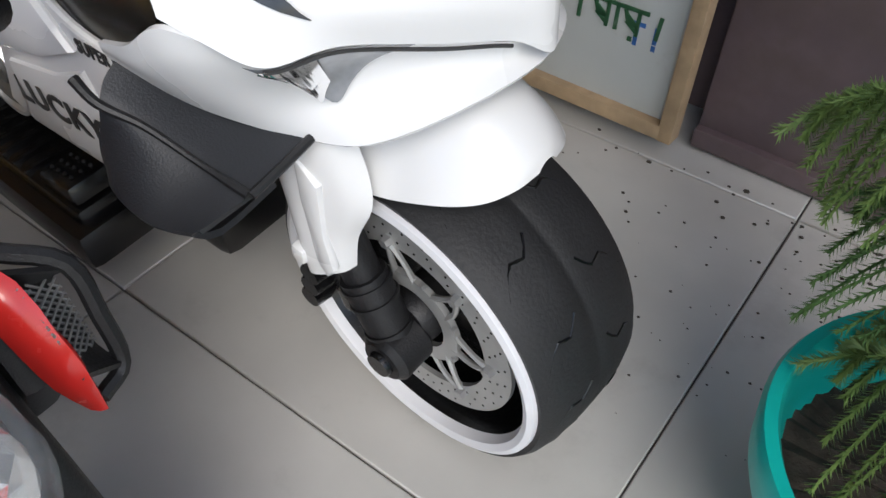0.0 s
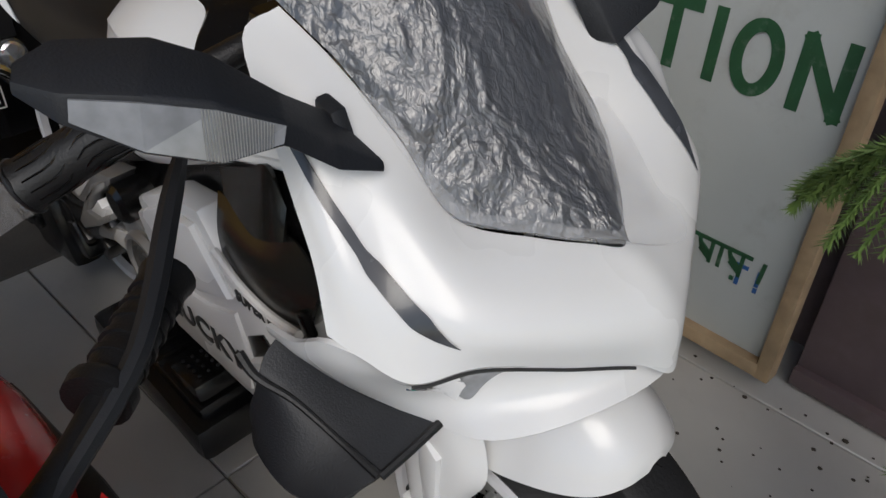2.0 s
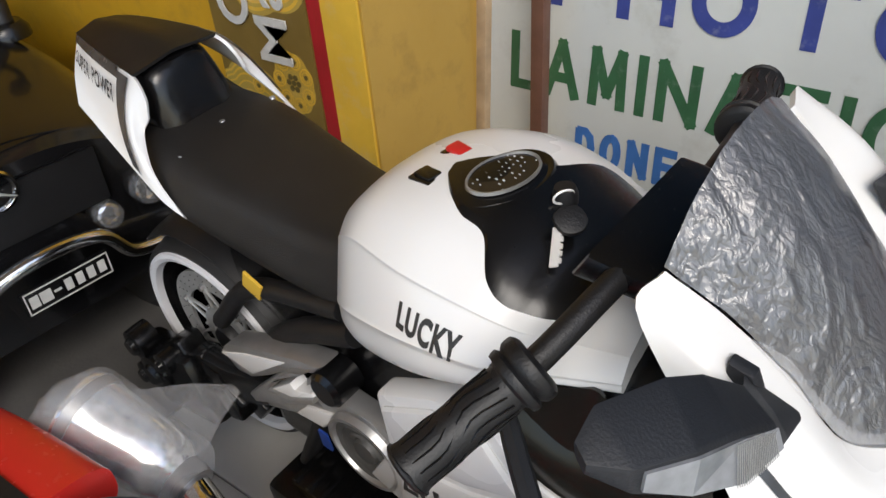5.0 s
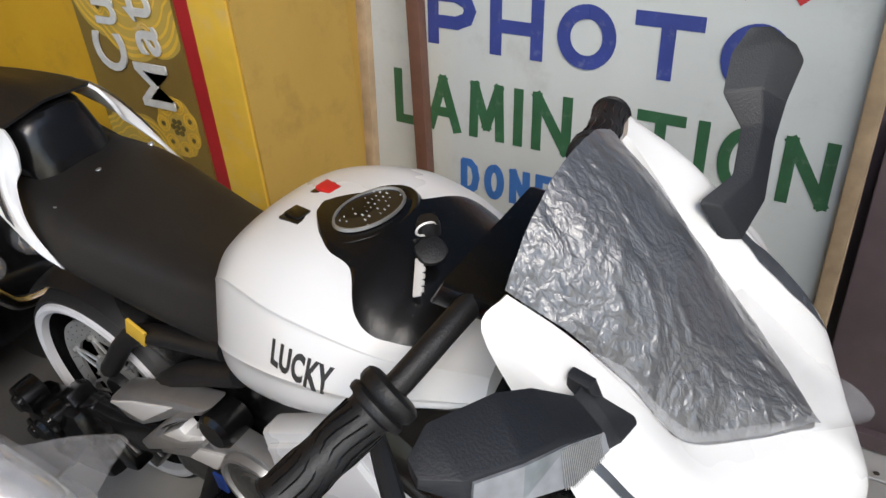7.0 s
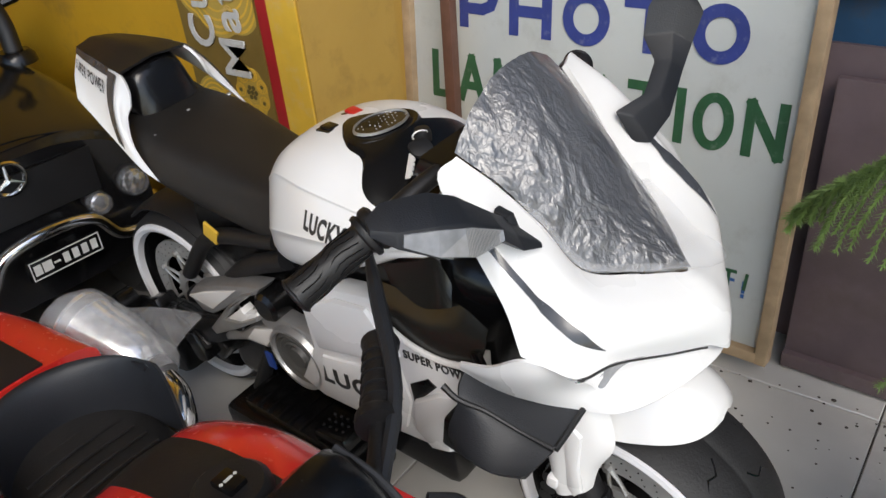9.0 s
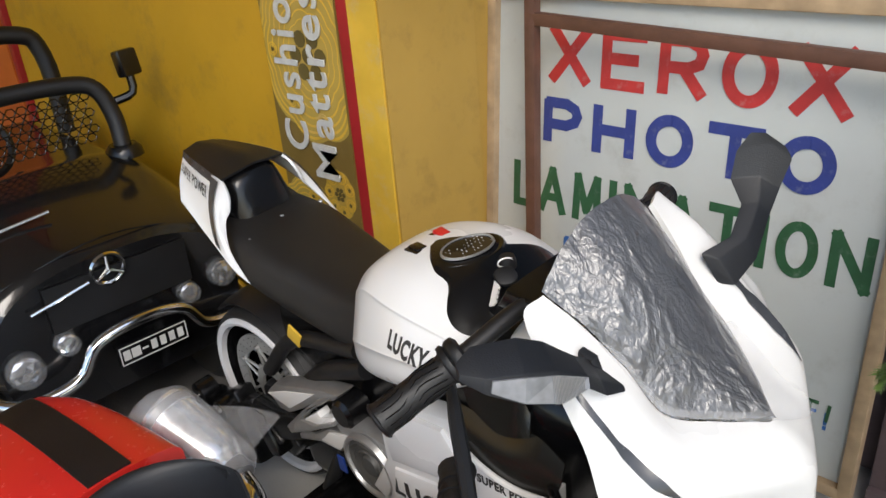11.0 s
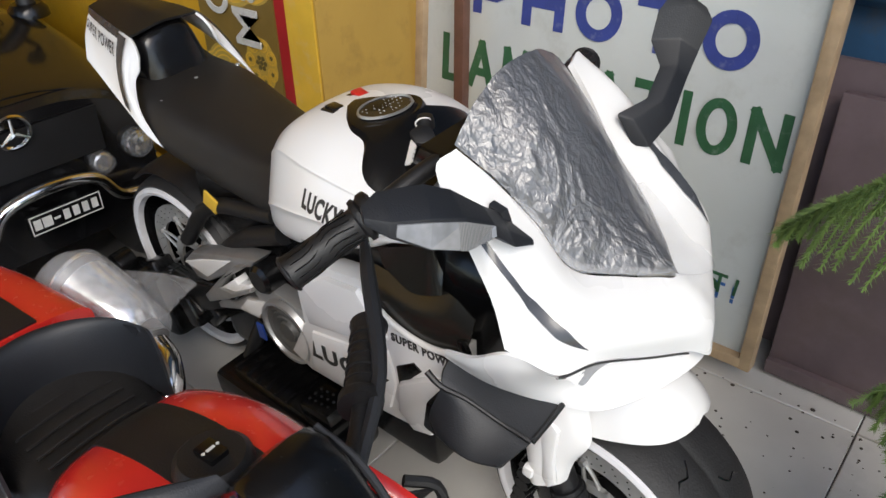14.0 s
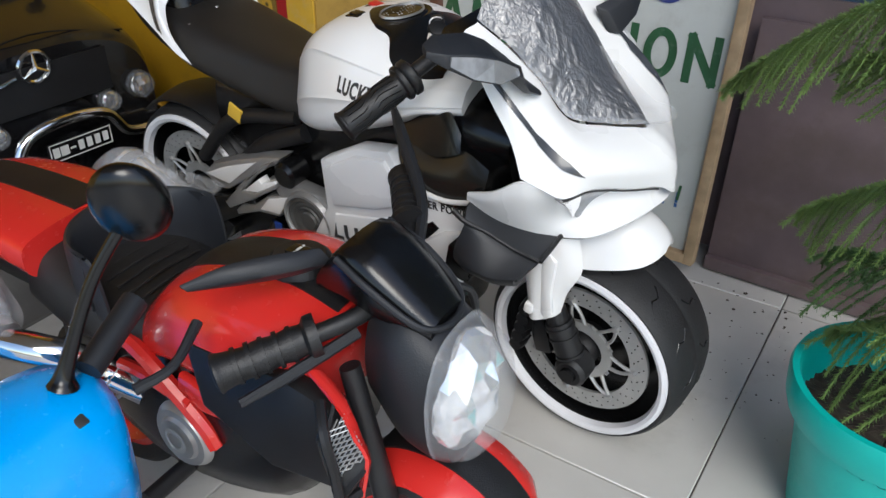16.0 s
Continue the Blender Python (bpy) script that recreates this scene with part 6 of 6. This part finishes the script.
ms = part("mirror_stalk", tube([(0.0, 0.062, 0.44), (0.002, 0.07, 0.46), (0.02, 0.105, 0.54), (0.046, 0.138, 0.600)], [0.015, 0.008, 0.006, 0.006], 10, 5), BLACK, blue, "black mirror stalk")
mh = bmesh.new()
bmesh.ops.create_uvsphere(mh, u_segments=28, v_segments=16, radius=1.0)
bmesh.ops.transform(mh, matrix=pose(0.05, 0.142, 0.612, 0, 20, -50) @ Matrix.Diagonal((0.020, 0.035, 0.047, 1)), verts=mh.verts)
part("mirror_head", mh, BLACK, ms, "glossy oval black mirror back")
part("lever", tube([(0.05, 0.1, 0.43), (0.06, 0.14, 0.435), (0.045, 0.19, 0.45)], [0.006, 0.005, 0.006], 8, 4), GREYB, blue)
part("grip", tube([(0.0, 0.09, 0.44), (-0.02, 0.17, 0.465)], 0.014, 14), GREYB, blue, "dark grey handle grip")

# ---------------------------------------------------------------- black toy car
car = empty("toy_car", pose(-1.36, 0.475, 0, 0, 0, -3.0), "glossy black ride-on toy jeep with chrome bumper and roll bar", "toy car")
W = 0.24
CB = [(0.0, [(0.0, 0.445), (0.10, 0.44), (0.19, 0.41), (0.235, 0.35), (0.24, 0.24), (0.20, 0.17), (0.0, 0.16)]),
      (-0.04, [(0.0, 0.47), (0.12, 0.465), (0.21, 0.435), (0.25, 0.37), (0.25, 0.24), (0.22, 0.16), (0.0, 0.15)]),
      (-0.18, [(0.0, 0.51), (0.14, 0.503), (0.22, 0.475), (0.262, 0.40), (0.26, 0.25), (0.23, 0.15), (0.0, 0.14)]),
      (-0.34, [(0.0, 0.54), (0.15, 0.532), (0.225, 0.50), (0.268, 0.42), (0.262, 0.25), (0.24, 0.15), (0.0, 0.14)]),
      (-0.42, [(0.0, 0.50), (0.15, 0.50), (0.225, 0.49), (0.268, 0.42), (0.262, 0.25), (0.24, 0.15), (0.0, 0.14)]),
      (-0.95, [(0.0, 0.50), (0.15, 0.50), (0.225, 0.49), (0.268, 0.42), (0.262, 0.25), (0.24, 0.15), (0.0, 0.14)])]
cb = part("body", loft([(u - 0.005, h) for u, h in CB], 5, 4), CARB, car, "glossy black bonnet and body")
# front face ornaments: grille, badge ring as a plain shape, bar, vents
part("grille", grid([[(0.004, v, z) for z in (0.33, 0.375, 0.42)] for v in (-0.14, -0.07, 0.0, 0.07, 0.14)], 3, 3, 0.006), MATT, car, "dark mesh grille")
em = part("emblem", lathe([(0.026, -0.003), (0.029, 0.002), (0.033, 0.002), (0.035, -0.003)], 36, m=pose(0.014, -0.02, 0.42, 0, 0, -90) @ pose(0, 0, 0, -8, 0, 0)), CHROME, car, "round chrome emblem")
bm = bmesh.new()
for a in (90, 210, 330):
    tube([(0.016, -0.02, 0.42), (0.016, -0.02 + 0.03 * math.cos(radians(a)), 0.42 + 0.03 * math.sin(radians(a)))], [0.005, 0.0015], 6, 1, bm)
part("emblem_spokes", bm, CHROME, em)
part("grille_bar", tube([(0.008, -0.17, 0.385), (0.012, -0.06, 0.408)], 0.0035, 8, 1), CHROME, car, "thin chrome bar")
part("bonnet_line", tube([(-0.14, -0.16, 0.498), (-0.13, -0.05, 0.512)], 0.003, 6, 1), SILVER, car)
part("bonnet_line", tube([(-0.03, -0.21, 0.432), (-0.02, 0.0, 0.472), (-0.03, 0.21, 0.432)], 0.002, 6, 5), BLACK, car)
bp = part("bumper", tube([(-0.06, -0.27, 0.24), (0.005, -0.255, 0.235), (0.035, -0.20, 0.232), (0.04, -0.13, 0.245), (0.045, -0.085, 0.30), (0.048, 0.0, 0.315), (0.045, 0.085, 0.30), (0.04, 0.13, 0.245), (0.035, 0.20, 0.232), (0.005, 0.255, 0.235), (-0.06, 0.27, 0.24)], 0.012, 12, 6), CHROME, car, "bent chrome front bumper")
for v, z, r in ((-0.205, 0.285, 0.034), (-0.125, 0.305, 0.023), (0.125, 0.305, 0.023), (0.205, 0.318, 0.030)):
    l_ = part("fog_lamp", lathe([(0.0, 0.014), (r * 0.55, 0.012), (r * 0.9, 0.006), (r, -0.004), (r, -0.02)], 28, m=pose(0.012, v, z, 0, 0, -90)), LENS, car, "round clear fog lamp")
    ic = bmesh.new()
    bmesh.ops.create_icosphere(ic, subdivisions=2, radius=r * 0.85)
    random.seed(int(abs(v) * 1000))
    for vv in ic.verts:
        vv.co = Vector((0.006 + 0.35 * vv.co.x * random.uniform(0.6, 1.2), v + vv.co.y, z + vv.co.z))
    part("reflector", ic, CHROME, l_, smooth=False)
npl = part("number_plate", box((0.008, 0.145, 0.042), (0.052, 0.012, 0.258), 0.002), BLACK, car, "black number plate with pale border and bars")
for v, z, a, b in ((0.012, 0.276, 0.138, 0.002), (0.012, 0.240, 0.138, 0.002), (-0.056, 0.258, 0.002, 0.036), (0.080, 0.258, 0.002, 0.036)):
    part("border", box((0.001, a, b), (0.0566, v, z), 0), PALE, npl, smooth=False)
for i, w in enumerate((0.014, 0.018, 0.012, 0.012, 0.012, 0.012, 0.012)):
    part("bar", box((0.001, w, 0.004 if i == 2 else 0.02), (0.0566, -0.044 + i * 0.0185, 0.258), 0), PALE, npl, smooth=False)
for s in (-1, 1):
    for u in (-0.14, -0.72):
        part("wheel", lathe([(0.0, -0.05), (0.06, -0.05), (0.11, -0.055), (0.13, -0.04), (0.135, 0.0), (0.13, 0.04), (0.11, 0.055), (0.06, 0.05), (0.0, 0.05)], 36, m=pose(u, 0.235 * s, 0.137)), RUBBER, car, "black tyre")
    part("mirror", box((0.03, 0.05, 0.06), (-0.05 - 0.30, 0.262 * s, 0.71), 0.008, (0, -10, 15 * s)), BLACK, car, "square black mirror")
    part("mirror_arm", tube([(-0.36, 0.215 * s, 0.63), (-0.345, 0.258 * s, 0.645), (-0.35, 0.262 * s, 0.69)], 0.010, 8, 3), BLACK, car)
    part("bar_foot", lathe([(0.0, 0.012), (0.03, 0.012), (0.04, 0.0), (0.042, -0.015)], 24, m=pose(-0.33, 0.20 * s, 0.53, 90, 0, 0)), BLACK, car)
part("roll_bar", tube([(-0.33, -0.2, 0.53), (-0.35, -0.205, 0.60), (-0.365, -0.185, 0.665), (-0.375, -0.13, 0.685), (-0.38, 0.0, 0.69), (-0.375, 0.13, 0.685), (-0.365, 0.185, 0.665), (-0.35, 0.205, 0.60), (-0.33, 0.2, 0.53)], 0.019, 14, 5), MATT, car, "black tubular screen bar")
ms = bmesh.new()
for j in range(6):
    for i in range(15):
        y, z = -0.165 + i * 0.0225 + (j % 2) * 0.011, 0.565 + j * 0.018
        tube([(-0.362 - 0.12 * (z - 0.56), y + 0.011 * math.cos(a), z + 0.0095 * math.sin(a)) for a in [math.pi * k / 3 for k in range(7)]], 0.0017, 4, 1, ms)
tagged(part("mesh", ms, BLACK, car, "black honeycomb mesh"), kind="stuff")
part("roll_bar", tube([(-0.72, -0.22, 0.5), (-0.74, -0.22, 0.70), (-0.745, -0.15, 0.76), (-0.745, 0.15, 0.76), (-0.74, 0.22, 0.70), (-0.72, 0.22, 0.5)], 0.022, 12, 5), MATT, car, "black rear roll bar")
part("steering_wheel", lathe([(0.07, -0.008), (0.078, 0.0), (0.07, 0.008), (0.062, 0.0), (0.07, -0.008)], 30, m=pose(-0.5, -0.05, 0.57, 0, 0, -90) @ pose(0, 0, 0, 30, 0, 0)), MATT, car)

# ---------------------------------------------------------------- potted plant
PX, PY = 0.216, 0.615
pot = empty("plant_pot", pose(PX, PY, 0), "teal plastic flower pot filled with dark soil", "flower pot")
part("bowl", lathe([(0.0, 0.0), (0.095, 0.0), (0.10, 0.006), (0.122, 0.17), (0.126, 0.186), (0.138, 0.190), (0.143, 0.205), (0.146, 0.238), (0.143, 0.246), (0.134, 0.246), (0.130, 0.238), (0.126, 0.19), (0.118, 0.175)], 64, m=pose(0, 0, 0, 90, 0, 0)), TEAL, pot, "teal moulded bowl with a rolled rim")
so = bmesh.new()
bmesh.ops.create_circle(so, cap_ends=True, segments=40, radius=0.124)
bmesh.ops.subdivide_edges(so, edges=so.edges[:], cuts=2)
bmesh.ops.poke(so, faces=so.faces[:])
random.seed(2)
for v in so.verts:
    v.co.z = 0.178 + random.uniform(-0.004, 0.006)
part("soil", so, SOIL, pot, "dark crumbly soil")

tree = empty("araucaria", pose(PX + 0.03, PY + 0.02, 0.176), "young araucaria with drooping tiers of soft needles", "plant")
part("trunk", tube([(0, 0, 0), (0.004, 0.004, 0.2), (-0.004, 0.006, 0.45), (0.004, 0.004, 0.75), (0.0, 0.006, 1.05)], [0.011, 0.010, 0.008, 0.006, 0.003], 10, 5), BARK, tree, "slender brown trunk")


def frond(length, droop, seed):
    """One bough: a stem with side twigs, each set round with needles."""
    rnd = random.Random(seed)
    vs, fs = [], []

    def needle(p, d, n, ln):
        w = Vector(d).cross(Vector(n)).normalized() * 0.0011
        t = Vector(p) + (Vector(d) * 0.75 + Vector(n)).normalized() * ln
        k = len(vs)
        vs.extend([tuple(Vector(p) - w), tuple(Vector(p) + w), tuple(t)])
        fs.append((k, k + 1, k + 2))

    def twig(a, d, ln, sag):
        pts = []
        for i in range(9):
            f = i / 8
            pts.append(Vector(a) + Vector(d) * ln * f + Vector((0, 0, -sag * ln * f * f)))
        for i in range(8):
            p, q = pts[i], pts[i + 1]
            dd = (q - p).normalized()
            side = dd.orthogonal().normalized()
            for j in range(4):
                c = p.lerp(q, j / 4)
                for k in range(6):
                    an = 2 * math.pi * (k / 6) + rnd.uniform(-0.5, 0.5)
                    n = side * math.cos(an) + dd.cross(side) * math.sin(an)
                    needle(c, dd, n, rnd.uniform(0.007, 0.011))
            w = 0.0012
            k = len(vs)
            s1 = side * w
            s2 = dd.cross(side) * w
            vs.extend([tuple(p + s1), tuple(p - s1), tuple(q - s1), tuple(q + s1), tuple(p + s2), tuple(p - s2), tuple(q - s2), tuple(q + s2)])
            fs.append((k, k + 1, k + 2, k + 3))
            fs.append((k + 4, k + 5, k + 6, k + 7))

    n = int(length / 0.011)
    prev = None
    for i in range(n):
        f = i / (n - 1)
        c = Vector((length * f, 0, 0.05 * f - droop * length * f * f))
        d = Vector((1, 0, 0.05 - 2 * droop * f)).normalized()
        if f > 0.12:
            ln = (0.035 + 0.075 * math.sin(math.pi * min(1, f * 0.9 + 0.12))) * rnd.uniform(0.85, 1.1) * (1 if f < 0.9 else 0.6)
            for s in (-1, 1):
                twig(c, (d * 0.6 + Vector((0, s, 0)) * rnd.uniform(0.75, 1.0) + Vector((0, 0, rnd.uniform(-0.15, 0.1)))).normalized(), ln, rnd.uniform(0.35, 0.8))
    twig((length * 0.9, 0, 0.045 - droop * length * 0.81), (1, 0, -droop), 0.05, 0.4)
    me = bpy.data.meshes.new("bough")
    me.from_pydata(vs, [], fs)
    return me


boughs = []
for i in range(5):
    me = frond((0.35, 0.27, 0.22, 0.17, 0.13)[i], (0.55, 0.5, 0.45, 0.35, 0.3)[i], 30 + i)
    me.materials.append(NEEDLE if i % 2 else NEEDLE2)
    boughs.append(me)
random.seed(12)
for z, k, n, off in ((0.12, 4, 4, 184), (0.22, 3, 4, 172), (0.36, 2, 4, 178), (0.47, 2, 3, 166), (0.60, 0, 3, 166), (0.72, 1, 3, 160), (0.84, 2, 5, 190), (0.94, 3, 5, 160), (1.02, 4, 5, 30)):
    for j in range(n):
        b = new("bough", boughs[min(4, k + 1) if j % 2 else k])
        b.parent = tree
        b.matrix_local = pose(0, 0, z + random.uniform(-0.012, 0.012), 0, random.uniform(-6, 10), off + j * 360 / n + random.uniform(-12, 12))
